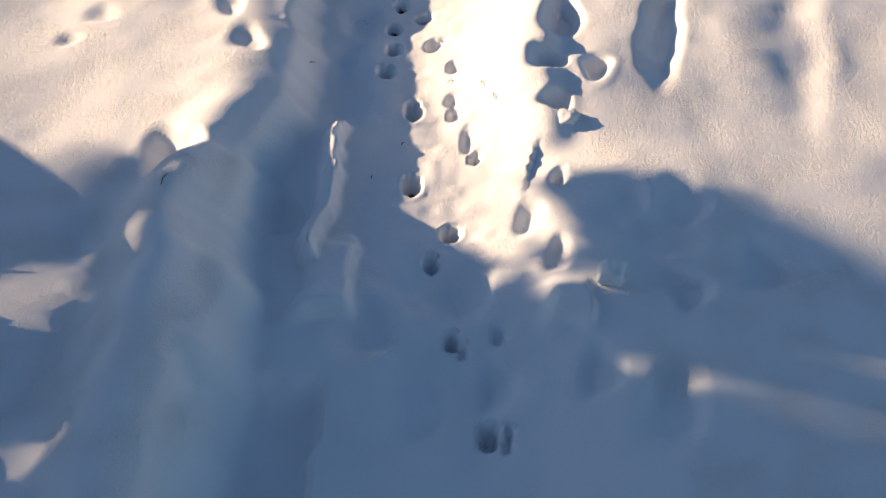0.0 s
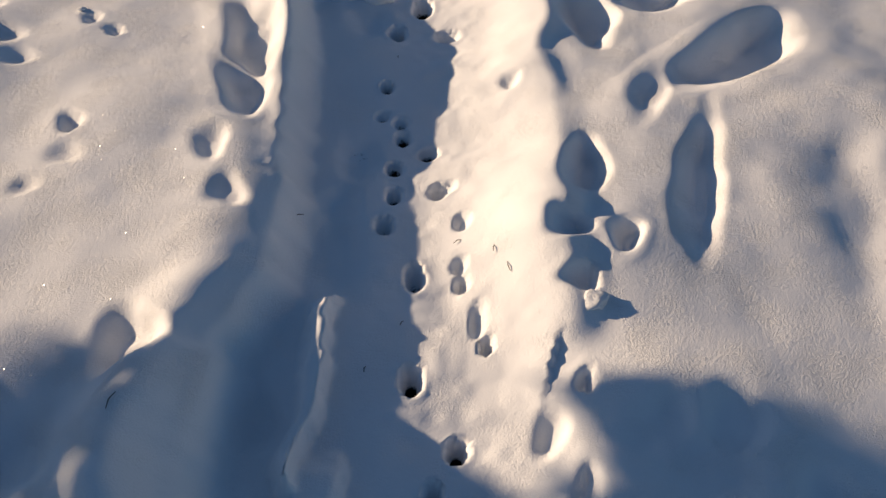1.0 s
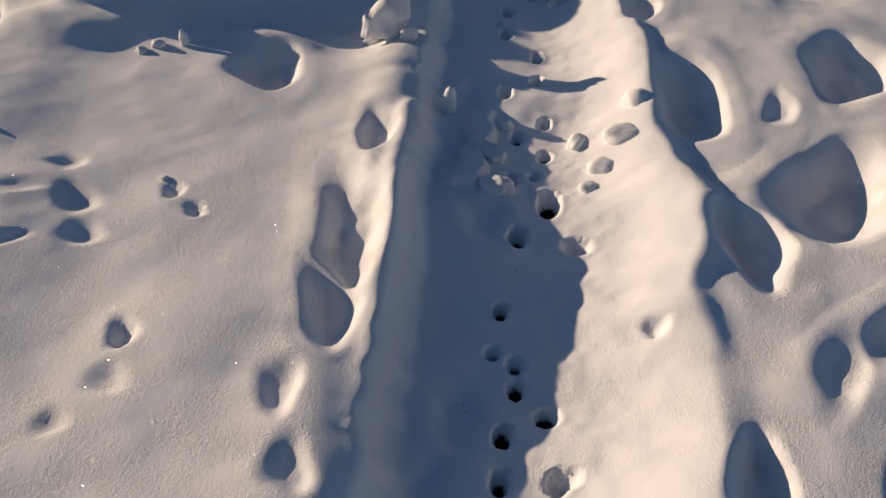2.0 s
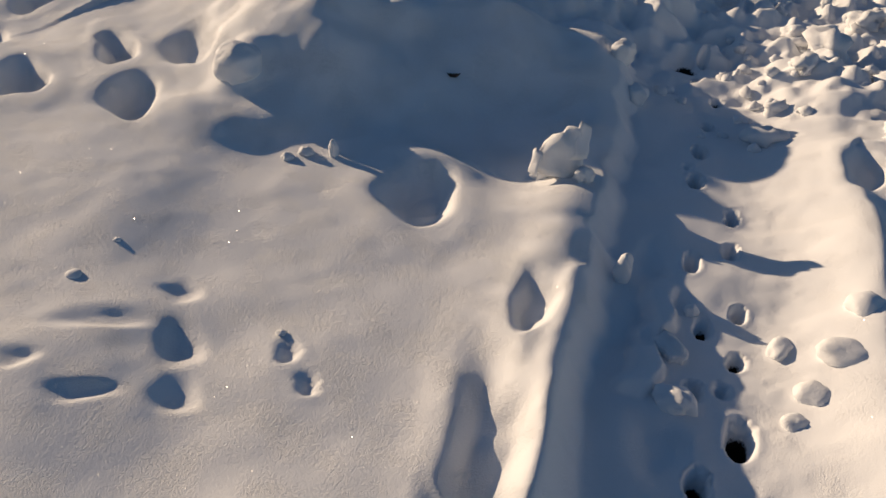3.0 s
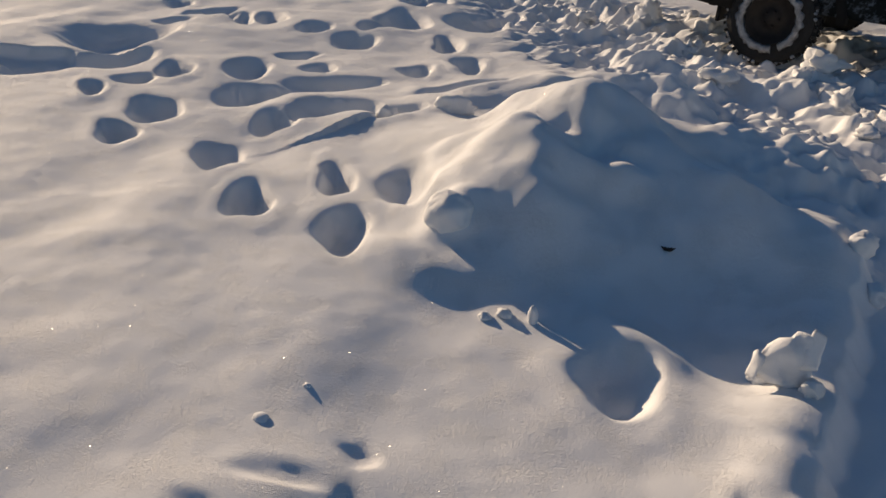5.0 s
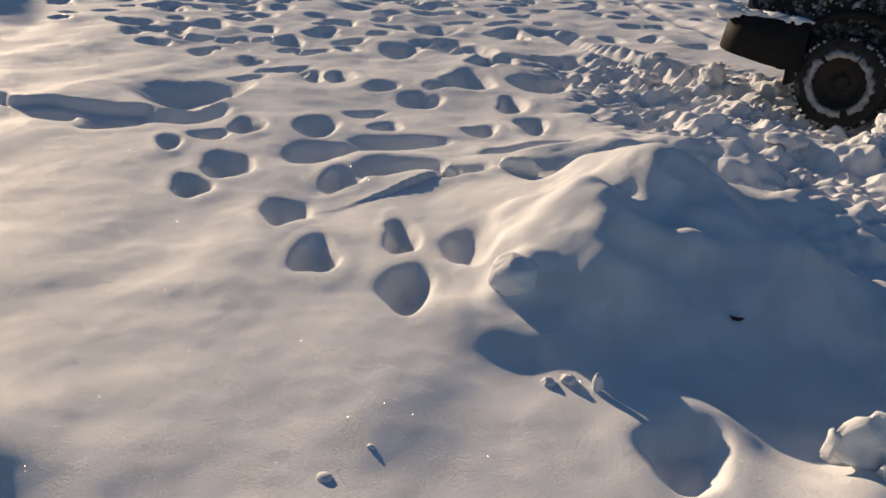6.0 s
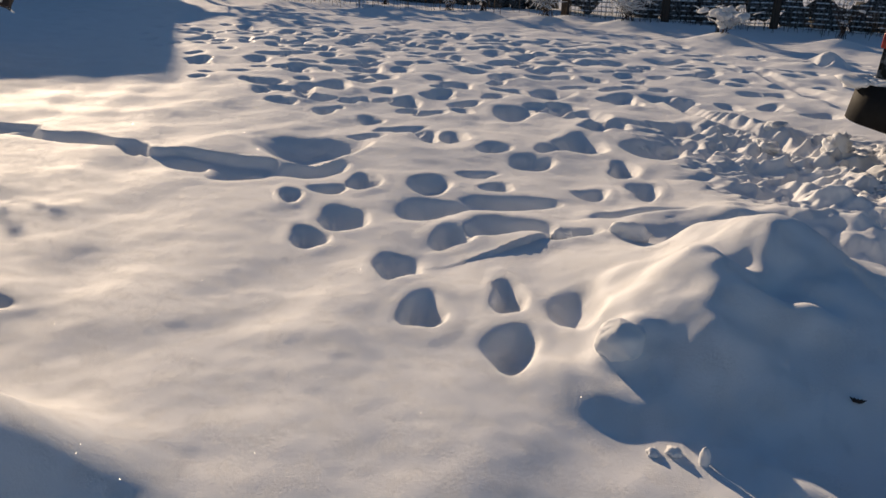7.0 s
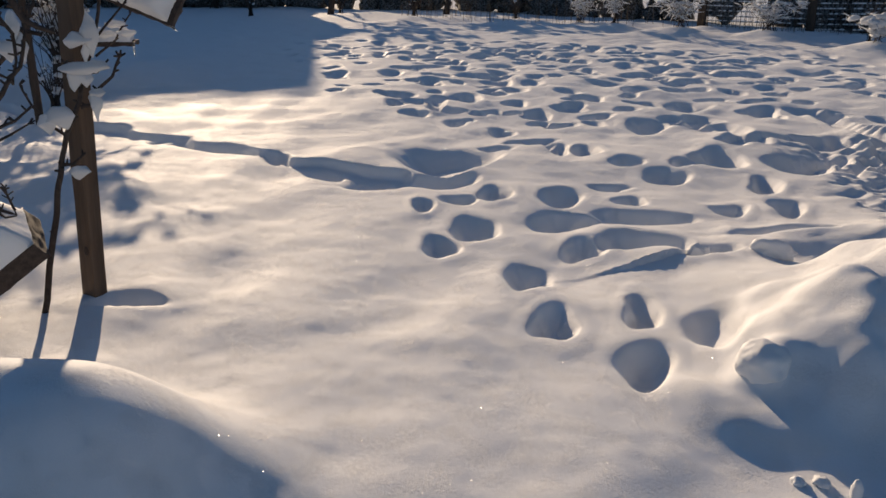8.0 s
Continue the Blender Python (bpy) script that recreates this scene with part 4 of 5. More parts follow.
stem([(-3.832, 1.865, 1.246), (-3.824, 1.906, 1.168), (-3.816, 1.906, 1.070), (-3.809, 1.886, 0.992)], 0.008, 0.004, spurs=8, seed=44)
stem([(-3.755, 1.785, 0.639), (-3.745, 1.805, 0.607), (-3.730, 1.821, 0.550)], 0.005, 0.003, spurs=4, seed=45)
stem([(-3.737, 1.753, 0.559), (-3.727, 1.787, 0.528), (-3.724, 1.821, 0.530)], 0.005, 0.003, spurs=4, seed=46)
snow_cap("snow_pad", vine, [((0.011, 0.153, 1.129), (0.03, 0.055, 0.026), 1), ((0.018, 0.196, 1.154), (0.025, 0.03, 0.06), 2), ((0.014, 0.172, 1.081), (0.015, 0.018, 0.03), 12)], "snow caught in a fork")
snow_cap("snow_pad", vine, [((0.013, 0.165, 1.024), (0.03, 0.085, 0.024), 3), ((0.006, 0.126, 0.988), (0.02, 0.03, 0.045), 4), ((0.020, 0.205, 1.023), (0.02, 0.045, 0.02), 13), ((0.012, 0.159, 0.976), (0.02, 0.03, 0.03), 24)], "snow caught in a fork")
snow_cap("snow_pad", vine, [((0.016, 0.183, 0.881), (0.02, 0.022, 0.05), 5), ((0.018, 0.197, 0.919), (0.02, 0.03, 0.02), 14)], "snow caught in a fork")
snow_cap("snow_pad", vine, [((-0.006, 0.049, 0.830), (0.03, 0.055, 0.04), 6), ((-0.011, 0.007, 0.817), (0.025, 0.04, 0.03), 7)], "snow caught in a fork")
snow_cap("snow_pad", vine, [((0.002, 0.100, 0.607), (0.025, 0.035, 0.022), 8)], "snow caught in a fork")
snow_cap("snow_pad", vine, [((0.020, -0.069, 1.19), (0.03, 0.022, 0.06), 9), ((0.022, -0.051, 1.11), (0.02, 0.02, 0.05), 10), ((0.016, -0.104, 1.10), (0.03, 0.028, 0.035), 15)], "snow caught in a fork")
snow_cap("snow_pad", vine, [((-0.295, 0.366, 1.166), (0.02, 0.05, 0.012), 16), ((-0.287, 0.400, 1.128), (0.02, 0.05, 0.012), 17), ((-0.303, 0.327, 1.119), (0.02, 0.04, 0.014), 18)], "snow caught in a fork")

# a thinner stake farther off
stake = root("stake", pose(-8.70, 2.545, 0, 0, -2, 0), "thin grey wooden stake standing in the snow", "stake")
bm = bmesh.new()
tube(bm, [(0, 0, -0.1), (0.006, 0, 0.4), (0, 0.005, 0.8), (0.0, 0, 1.3)], [0.042, 0.04, 0.038, 0.036], 9)
part("pole", bm, DARK_WOOD, stake)
snow_cap("snow_top", stake, [((0, 0, 1.33), (0.06, 0.06, 0.06), 31)], "cap of snow")


# ---- shrubs ----
def shrub(x, y, height, spread, seed, twigs=26, snow=16, label="", group="snowy shrubs", thick=0.008, pad=0.10, mat=BARK, frost=False):
    rr = random.Random(seed)
    z = ground_z(x, y)
    ob = root("snowy_shrub", pose(x, y, z - 0.03), label or "bare twiggy shrub bent under pads of snow", "shrub", group)
    bm = bmesh.new()
    tips = []
    for k in range(twigs):
        a, lean = rr.uniform(0, 6.283), rr.uniform(0.15, 1.0) * spread
        h = height * rr.uniform(0.55, 1.05)
        pts = [Vector((0.22 * lean * math.cos(a), 0.22 * lean * math.sin(a), 0))]
        for i in range(1, 6):
            f = i / 5
            pts.append(Vector((lean * f ** 1.3 * math.cos(a) + 0.03 * rr.gauss(0, 1) * spread, lean * f ** 1.3 * math.sin(a) + 0.03 * rr.gauss(0, 1) * spread, h * (f - 0.25 * f * f * rr.uniform(0, 1)))))
        tube(bm, pts, [thick * (1 - 0.75 * i / 5) for i in range(6)], 5)
        for i in (2, 3, 4):
            d = Vector((rr.uniform(-1, 1), rr.uniform(-1, 1), rr.uniform(0.2, 1))).normalized() * spread * rr.uniform(0.15, 0.4)
            tube(bm, [pts[i], pts[i] + d * 0.5, pts[i] + d + Vector((0, 0, 0.02))], [thick * 0.4, thick * 0.3, thick * 0.15], 4)
            tips.append(pts[i] + d * 0.6)
        tips += pts[2:]
    part("brushwood", bm, mat, ob)
    bm = bmesh.new()
    for p in tips if frost else ():
        d = Vector((rr.gauss(0, 0.1), rr.gauss(0, 0.1), rr.gauss(0.04, 0.05))) * spread * 1.6
        tube(bm, [p - d * 0.5, p + Vector((0, 0, 0.01)), p + d * 0.6], [0.006, 0.014, 0.004], 5)
    for k in range(snow):
        p = rr.choice(tips)
        s = pad * rr.uniform(0.4, 1.1)
        lump(bm, Matrix.Translation(p + Vector((0, 0, 0.2 * s))) @ Euler((rr.uniform(-0.4, 0.4), rr.uniform(-0.4, 0.4), rr.uniform(0, 6))).to_matrix().to_4x4(), (s, s * rr.uniform(0.35, 0.9), s * rr.uniform(0.3, 0.6)), seed * 7 + k, 2, 0.4, 0.5)
    part("snow_cover", bm, THIN_SNOW, ob, "pads of white snow")["kind"] = "stuff"
    return ob


# the dense shrub beside the post, extended out of view to throw its broken shade over the path
for x, y, h, w, seed, n in ((-4.5, 1.35, 1.15, 0.42, 61, 30), (-4.55, 0.95, 1.2, 0.5, 62, 34), (-4.4, 0.45, 1.15, 0.5, 63, 30)):
    shrub(x, y, h, w, seed, 30, n, "tall bare shrub added beside the post, out of view, heavy with snow", "shrubs beside the post", 0.010, 0.12)

# an unseen tree added beside them: its low crown, loaded with snow, shades the start of the path
def shade_tree(x, y, seed, regions, pad, gaps=()):
    """A low tree added to cast shade: regions give how many boughs, and the reach of their tips in y and z; gaps in the
    crown are kept free of snow along the sun's way to let sun patches through.
    """
    rr = random.Random(seed)
    laden = root("shade_tree", pose(x, y, ground_z(x, y) - 0.05), "low snow-laden tree added to cast shade, its crown out of view", "tree", "laden fruit trees")
    bm = bmesh.new()
    tube(bm, [(0, 0, 0), (0.03, 0.05, 0.5), (-0.02, 0.12, 1.0), (0.05, 0.2, 1.45)], [0.12, 0.10, 0.09, 0.08], 10)
    part("trunk", bm, BARK, laden)
    for count, y0, y1, z0, z1 in regions:
        for k in range(count):
            tip = Vector((rr.uniform(-0.7, 0.9), rr.uniform(y0, y1), rr.uniform(z0, z1)))
            start = Vector((0.03, 0.12 + 0.08 * rr.random(), rr.uniform(1.0, 1.45)))
            mid = start.lerp(tip, 0.5) + Vector((rr.gauss(0, 0.1), rr.gauss(0, 0.1), rr.uniform(0.05, 0.2)))
            pts = [start, start.lerp(mid, 0.5), mid, mid.lerp(tip, 0.5), tip]
            bm = bmesh.new()
            tube(bm, pts, [0.035, 0.028, 0.02, 0.013, 0.006], 6)
            ends = pts[1:]
            for i in (2, 3, 4):
                for _ in range(3):
                    d = Vector((rr.gauss(0, 0.2), rr.gauss(0, 0.2), rr.uniform(-0.05, 0.25)))
                    tube(bm, [pts[i], pts[i] + d * 0.5, pts[i] + d], [0.009, 0.006, 0.003], 4)
                    ends.append(pts[i] + d * 0.7)
            bough = part("bough", bm, BARK, laden)
            bm = bmesh.new()
            for p in ends[1:]:
                s = pad * rr.uniform(0.42, 1.0)
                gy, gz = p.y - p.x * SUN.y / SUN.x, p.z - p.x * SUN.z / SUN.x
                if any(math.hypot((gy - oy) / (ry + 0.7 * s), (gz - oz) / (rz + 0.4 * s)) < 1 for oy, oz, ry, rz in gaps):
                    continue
                lump(bm, Matrix.Translation(p + Vector((0, 0, 0.25 * s))), (s, s * rr.uniform(0.6, 1.2), s * rr.uniform(0.35, 0.6)), rr.randrange(200), 2, 0.4, 0.5)
            part("snow_load", bm, SNOW, bough, "thick snow along the bough")["kind"] = "stuff"


# both crowns stand out of view; gaps set where sun patches fall
shade_tree(-7.2, 1.0, 23, ((18, -1.3, 1.9, 1.65, 2.3), (11, 1.2, 2.0, 1.6, 1.9), (6, 1.5, 2.2, 1.8, 2.1)), 0.145,
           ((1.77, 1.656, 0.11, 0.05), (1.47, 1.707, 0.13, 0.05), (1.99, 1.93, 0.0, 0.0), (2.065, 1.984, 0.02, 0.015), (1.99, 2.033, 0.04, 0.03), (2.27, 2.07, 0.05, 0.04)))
shade_tree(-11.3, 1.8, 24, ((14, 0.3, 2.0, 1.5, 1.8), (40, 1.3, 2.45, 1.15, 1.5)), 0.068)


# trees added near the house, crowns out of view, throw broken shade over the far snow
shade_tree(-25.0, 13.4, 25, ((14, -1.6, 1.8, 1.2, 2.6),), 0.17)
shade_tree(-24.0, 17.2, 26, ((20, -1.8, 1.8, 1.2, 2.6),), 0.18)


def broad_bush(x, y, seed):
    """A wide bush added out of view close to the path to shade it: many arching stems with pads of snow, and openings
    between them for sun patches.
    """
    rr = random.Random(seed)
    bush = root("shade_bush", pose(x, y, ground_z(x, y) - 0.03), "unseen low broad bush close to the path, heavy with snow, added for its shade", "bush")
    openings = ((0.28, 0.17, 0.10), (-0.03, 0.21, 0.09), (-0.35, 0.15, 0.10), (0.45, 0.10, 0.05))
    bm, pads = bmesh.new(), []
    for k in range(60):
        tip = Vector((rr.uniform(-0.12, 0.12), rr.uniform(-1.3, 0.36), rr.uniform(0.06, 0.34)))
        foot = Vector((rr.gauss(0, 0.06), 0.7 * tip.y + rr.gauss(0, 0.1), 0))
        mid = foot.lerp(tip, 0.55) + Vector((rr.gauss(0, 0.03), rr.gauss(0, 0.05), 0.05))
        pts = [foot, foot.lerp(mid, 0.5), mid, mid.lerp(tip, 0.5), tip]
        tube(bm, pts, [0.010, 0.008, 0.006, 0.005, 0.003], 5)
        pads += [p + Vector((rr.gauss(0, 0.04), rr.gauss(0, 0.05), rr.gauss(0, 0.02))) for p in pts[1:] for _ in range(2)]
    part("brushwood", bm, BARK, bush)
    bm = bmesh.new()
    for p in pads:
        s = rr.uniform(0.035, 0.07)
        if any(math.hypot(p.y - oy, 2.2 * (p.z - oz)) < r + 0.6 * s for oy, oz, r in openings):
            continue
        lump(bm, Matrix.Translation(p), (s, s * rr.uniform(0.7, 1.2), s * rr.uniform(0.4, 0.7)), rr.randrange(300), 2, 0.4, 0.5)
    part("snow_cover", bm, SNOW, bush, "thick pads of white snow")["kind"] = "stuff"


broad_bush(-1.45, 0.90, 88)

# young bushes under that tree, white with snow
shrub(-11.0, 3.2, 1.25, 0.5, 91, 30, 16, "tall bare bush under the added shade tree with some snow", "bushes under the tree", 0.012, 0.08)
shrub(-9.75, 2.85, 0.75, 0.34, 92, 24, 12, "low bare bush under the added shade tree with some snow", "bushes under the tree", 0.009, 0.06)
shrub(-12.3, 3.3, 1.5, 0.45, 93, 26, 34, "tall bare bush under the added shade tree, white with snow", "bushes under the tree", 0.012, 0.10, frost=True)

# shrubs and tufts in front of the fence
shrub(-13.75, 16.99, 0.94, 0.94, 71, 26, 50, "low spreading shrub by the fence, white with frost", pad=0.07, frost=True)
shrub(-12.12, 17.99, 0.81, 0.88, 72, 24, 50, "low spreading shrub by the fence, white with frost", pad=0.07, frost=True)
shrub(-9.00, 16.86, 0.55, 0.7, 73, 14, 34, "low branching shrub by the fence buried under snow", pad=0.17, frost=True)
shrub(-15.62, 16.74, 1.25, 0.62, 74, 22, 14, pad=0.06, frost=True)
shrub(-17.62, 17.36, 1.00, 0.75, 75, 22, 22, pad=0.07, frost=True)
shrub(-20.12, 17.11, 1.50, 0.62, 76, 20, 8, pad=0.08)
shrub(-22.62, 15.11, 1.62, 0.56, 77, 12, 4, "thin upright sapling clump with little snow", pad=0.07, thick=0.02)
shrub(-26.25, 14.36, 1.50, 0.50, 78, 8, 3, "thin upright sapling clump with little snow", pad=0.07, thick=0.02)
shrub(-25.38, 10.86, 1.50, 0.56, 79, 14, 5, "thin upright sapling clump with little snow", pad=0.07, thick=0.02)
shrub(-28.00, 8.61, 2.00, 1.00, 80, 24, 16, pad=0.14, thick=0.018)
shrub(-30.50, 11.49, 2.12, 1.25, 81, 26, 20, pad=0.16, thick=0.018)
shrub(-26.12, 5.86, 1.75, 1.00, 82, 22, 16, pad=0.14, thick=0.018)
shrub(-10.38, 19.11, 1.12, 0.38, 83, 14, 4, pad=0.06)
shrub(-7.38, 18.61, 1.12, 0.50, 84, 16, 8, pad=0.08)

# ---- the wire fence ----
FENCE_A, FENCE_D = Vector((-14.75, 18.92)), Vector((0.893, 0.450))
fence = root("wire_fence", pose(FENCE_A.x, FENCE_A.y, ground_z(FENCE_A.x, FENCE_A.y)), "old wire mesh fence on dark wooden posts, edged with snow", "fence")
fence_rot = math.degrees(math.atan2(FENCE_D.y, FENCE_D.x))
bm_post = box(bmesh.new(), (0.20, 0.17, 2.4), pose(0, 0, 0.8), 0.02)
first = part("post", bm_post, DARK_WOOD, fence, "thick dark wooden post")
first.matrix_basis = pose(0, 0, 0, 0, 0, fence_rot)
mesh_bm = bmesh.new()
for k in range(12):
    tube(mesh_bm, [(0, 0, 0.05 + 0.12 * k), (1.30, 0, 0.04 + 0.12 * k), (2.59, 0, 0.05 + 0.12 * k)], 0.006, 4)
for k in range(26):
    tube(mesh_bm, [(0.05 + 0.1 * k, 0.003, 0), (0.05 + 0.1 * k, 0.003, 1.4)], 0.005, 4)
panel = part("wire_mesh", mesh_bm, WIRE, fence)
panel.matrix_basis = pose(0, 0, 0, 0, 0, fence_rot)
rime_bm = bmesh.new()
rr = random.Random(9)
for k in range(520):
    s = rr.uniform(0.012, 0.030)
    lump(rime_bm, Matrix.Translation((rr.uniform(0, 2.59), -0.005, 0.06 + 0.12 * rr.randrange(11))), (s * 1.8, 0.010, s * 0.7), k, 1, 0.3)
rime = part("rime", rime_bm, SNOW, panel, "snow caught on the wires")
rime["kind"] = "stuff"
z0 = ground_z(FENCE_A.x, FENCE_A.y)
for k in range(0, 8):
    p = FENCE_A + FENCE_D * 2.59 * k
    dz = ground_z(p.x, p.y) - z0
    m = pose(p.x - FENCE_A.x, p.y - FENCE_A.y, dz, 0, rr.uniform(-2, 2), fence_rot)
    if k:
        for src in (first, panel):
            c = src.copy()
            scene.collection.objects.link(c)
            c.matrix_basis = m
            if src is panel:
                r2 = rime.copy()
                scene.collection.objects.link(r2)
                r2.parent = c

# dry stalks along the fence
bm = bmesh.new()
for k in range(420):
    p = FENCE_A + FENCE_D * rr.uniform(-9, 16) + Vector((0.45, -0.89)) * rr.gauss(0.15, 0.35)
    z, h = ground_z(p.x, p.y), rr.uniform(0.3, 1.3)
    tube(bm, [(p.x, p.y, z - 0.02), (p.x + rr.gauss(0, 0.05), p.y, z + h * 0.6), (p.x + rr.gauss(0, 0.12), p.y + rr.gauss(0, 0.05), z + h)], [0.006, 0.005, 0.002], 4)
tagged(part("dry_stalks", bm, DRY), "dry brown stalks standing in snow along the fence", "dry stalks", kind="stuff")


# a dark evergreen hedge behind the fence and round the field
bm = bmesh.new()
hedge = [(-33, -2), (-32, 12), (-27, 20), (-18, 21.6), (-12, 22.8), (0, 28.6), (14, 35)]
for (x0, y0), (x1, y1) in zip(hedge, hedge[1:]):
    n = round(math.hypot(x1 - x0, y1 - y0) / (0.16 if x0 < -18 else 0.11))
    for k in range(n):
        f = (k + rr.random()) / n
        x, y = x0 + f * (x1 - x0) + rr.gauss(0, 0.3), y0 + f * (y1 - y0) + rr.gauss(0, 0.3)
        s = rr.uniform(0.25, 0.5)
        # height past x -21 is added, above view, to shade the fence strip
        lump(bm, Matrix.Translation((x, y, ground_z(x, y) + rr.uniform(0.1, 0.95 if x < -21 else 2.5))), (s, s, s * 1.1), rr.randrange(500), 2, 0.9)
tagged(part("hedge", bm, NEEDLES), "dark evergreen hedge closing the field behind the fence", "hedge", kind="stuff")


# ---- a house beyond ----
# unseen above its base; place and roof line fitted to the shadow it casts
house = root("house", pose(-36.6, 13.2, -0.3, 0, 0, 0), "plastered two-storey house beyond the field with snowy roof", "house")
part("wall", box(bmesh.new(), (6.0, 17.0, 4.9), pose(-3.0, -5.8, 2.45), 0.02), PLASTER, house, smooth_faces=False)
bm = bmesh.new()
ring = [[bm.verts.new((x, y, z)) for y, z in ((2.9, 4.9), (2.9, 5.15), (1.25, 5.5), (-0.05, 7.25), (-13.2, 7.25), (-14.5, 5.5), (-14.5, 4.9))] for x in (0.25, -6.25)]
for i in range(7):
    bm.faces.new((ring[0][i], ring[0][(i + 1) % 7], ring[1][(i + 1) % 7], ring[1][i]))
bm.faces.new(ring[0][::-1])
bm.faces.new(ring[1])
bmesh.ops.recalc_face_normals(bm, faces=bm.faces[:])
part("roof", bm, ROOFING, house, smooth_faces=False)
for y in (-2.2, -5.4, -8.6, -11.8):
    for z in (1.4, 3.6):
        w = part("window", box(bmesh.new(), (0.1, 1.3, 1.5), pose(0.02, y, z), 0.01), WHITE_LENS, house, "white window frame", False)
        part("pane", box(bmesh.new(), (0.04, 1.1, 1.3), pose(0.06, y, z)), GLASS, w, "dark glass", False)

# ---- the parked car ----
CAR_Z = 0.02
car = root("car", pose(-2.79, 7.91, CAR_Z, 0, 0, -3), "dark green off-road car parked in churned snow, caked with frost", "car")
# x runs from the tail to the nose, y away from the path
profile = [(0.05, 0.48), (0.0, 0.62), (0.02, 0.95), (0.10, 1.05), (0.22, 1.55), (0.40, 1.62), (2.05, 1.64), (2.55, 1.05), (3.55, 1.0), (3.68, 0.85), (3.70, 0.40), (3.2, 0.34), (0.35, 0.34)]
bm = bmesh.new()
rows = []
for y, tuck in ((0.0, 0.06), (0.08, 0.0), (1.52, 0.0), (1.60, 0.06)):
    row = []
    for x, z in profile:
        inset = 0.16 * max(0, z - 1.05) / 0.6
        yy = y + (inset if y < 0.8 else -inset)
        row.append(bm.verts.new((x + (tuck if x < 1.8 else -tuck) * 0.6, yy, z)))
    rows.append(row)
for r0, r1 in zip(rows, rows[1:]):
    for i in range(len(profile)):
        bm.faces.new((r0[i], r0[(i + 1) % len(profile)], r1[(i + 1) % len(profile)], r1[i]))
for r in (rows[0], rows[-1]):
    bm.faces.new([r[i] for i in (0, 1, 2, 3, 7, 8, 9, 10, 11, 12)])
    bm.faces.new([r[i] for i in (3, 4, 5, 6, 7)])
bmesh.ops.recalc_face_normals(bm, faces=bm.faces[:])
bmesh.ops.bevel(bm, geom=[e for e in bm.edges if e.calc_face_angle(0) > 0.4], offset=0.025, segments=2, affect="EDGES")
body = part("body", bm, PAINT, car, smooth_faces=False)


def bumper(x0, sign, label):
    """A wrap-round bumper: a moulded profile swept round the corners, its underside rising to the corner."""
    track = [(0.50, -0.03, 0.0), (0.38, -0.035, 0.0), (0.24, -0.04, 0.15), (0.12, -0.04, 0.35)]
    track += [(0.03 - 0.13 * math.sin(t), 0.09 - 0.13 * math.cos(t), 0.5 + 0.5 * k / 6) for k, t in enumerate([radians(15 * j) for j in range(7)])]
    track += [(-0.115, 0.25, 0.9), (-0.13, 0.45, 0.75)]
    track += [(-0.135, 0.80, 0.7)] + [(x, 1.60 - y, f) for x, y, f in track[::-1]]
    bm = bmesh.new()
    ring = []
    for i, (x, y, f) in enumerate(track):
        p, q = track[max(i - 1, 0)], track[min(i + 1, len(track) - 1)]
        d = Vector((q[0] - p[0], q[1] - p[1])).normalized()
        out = Vector((-d.y, d.x))
        low = 0.31 + 0.10 * f
        row = []
        for o, z in ((-0.05, 0.655), (0.0, 0.66), (0.025, 0.645), (0.038, 0.60), (0.04, 0.54), (0.03, max(0.44, low + 0.07)), (0.0, low + 0.03), (-0.04, low), (-0.09, low + 0.01)):
            row.append(bm.verts.new((x0 + sign * (x + 0.045 - out.x * o), y - out.y * o, z)))
        ring.append(row)
    for r0, r1 in zip(ring, ring[1:]):
        for i in range(9):
            bm.faces.new((r0[i], r0[(i + 1) % 9], r1[(i + 1) % 9], r1[i]))
    bm.faces.new(ring[0])
    bm.faces.new(ring[-1][::-1])
    bmesh.ops.recalc_face_normals(bm, faces=bm.faces[:])
    return part("bumper", bm, PLASTIC, car, label)


rear = bumper(0.0, 1, "black plastic bumper dusted with snow")
bumper(3.70, -1, "black plastic bumper")
bm = bmesh.new()
rr = random.Random(17)
for k in range(70):
    x = rr.uniform(-0.10, 0.50)
    bare = noise.noise(Vector((x * 9, 4.2, 0)))
    if bare < -0.12 and x > 0.1:
        continue
    s = rr.uniform(0.012, 0.032) * (1.3 + bare) * (1.35 if x < 0.05 else 1.0)
    lump(bm, Matrix.Translation((x, rr.uniform(-0.07, -0.005), 0.668 - 0.03 * max(x, 0) + rr.gauss(0, 0.005))), (s * 2.1, s * 1.2, s * 0.8), k, 2, 0.8)
for k in range(60):
    s = rr.uniform(0.012, 0.035)
    lump(bm, Matrix.Translation((rr.uniform(-0.18, -0.02), rr.uniform(0.0, 1.55), 0.66)), (s * 1.3, s * 1.9, s * 0.55), k, 2, 0.8)
part("bumper_snow", bm, CLOD_SNOW, rear, "snow lying on the bumper edge")["kind"] = "stuff"
bm = bmesh.new()
for k in range(520):
    s = rr.uniform(0.003, 0.009) if k % 6 else rr.uniform(0.010, 0.020)
    x, z = rr.uniform(0.03, 2.3), 0.66 + 0.95 * rr.random() ** 1.2
    inset = 0.16 * max(0, z - 1.05) / 0.6
    if z > 1.1 and x < 0.1 + (z - 1.05) * 0.25:
        continue
    lump(bm, Matrix.Translation((x, inset - 0.004, z)), (s * 1.3, s * 0.35, s * rr.uniform(0.8, 1.9)), k, 1, 0.8)
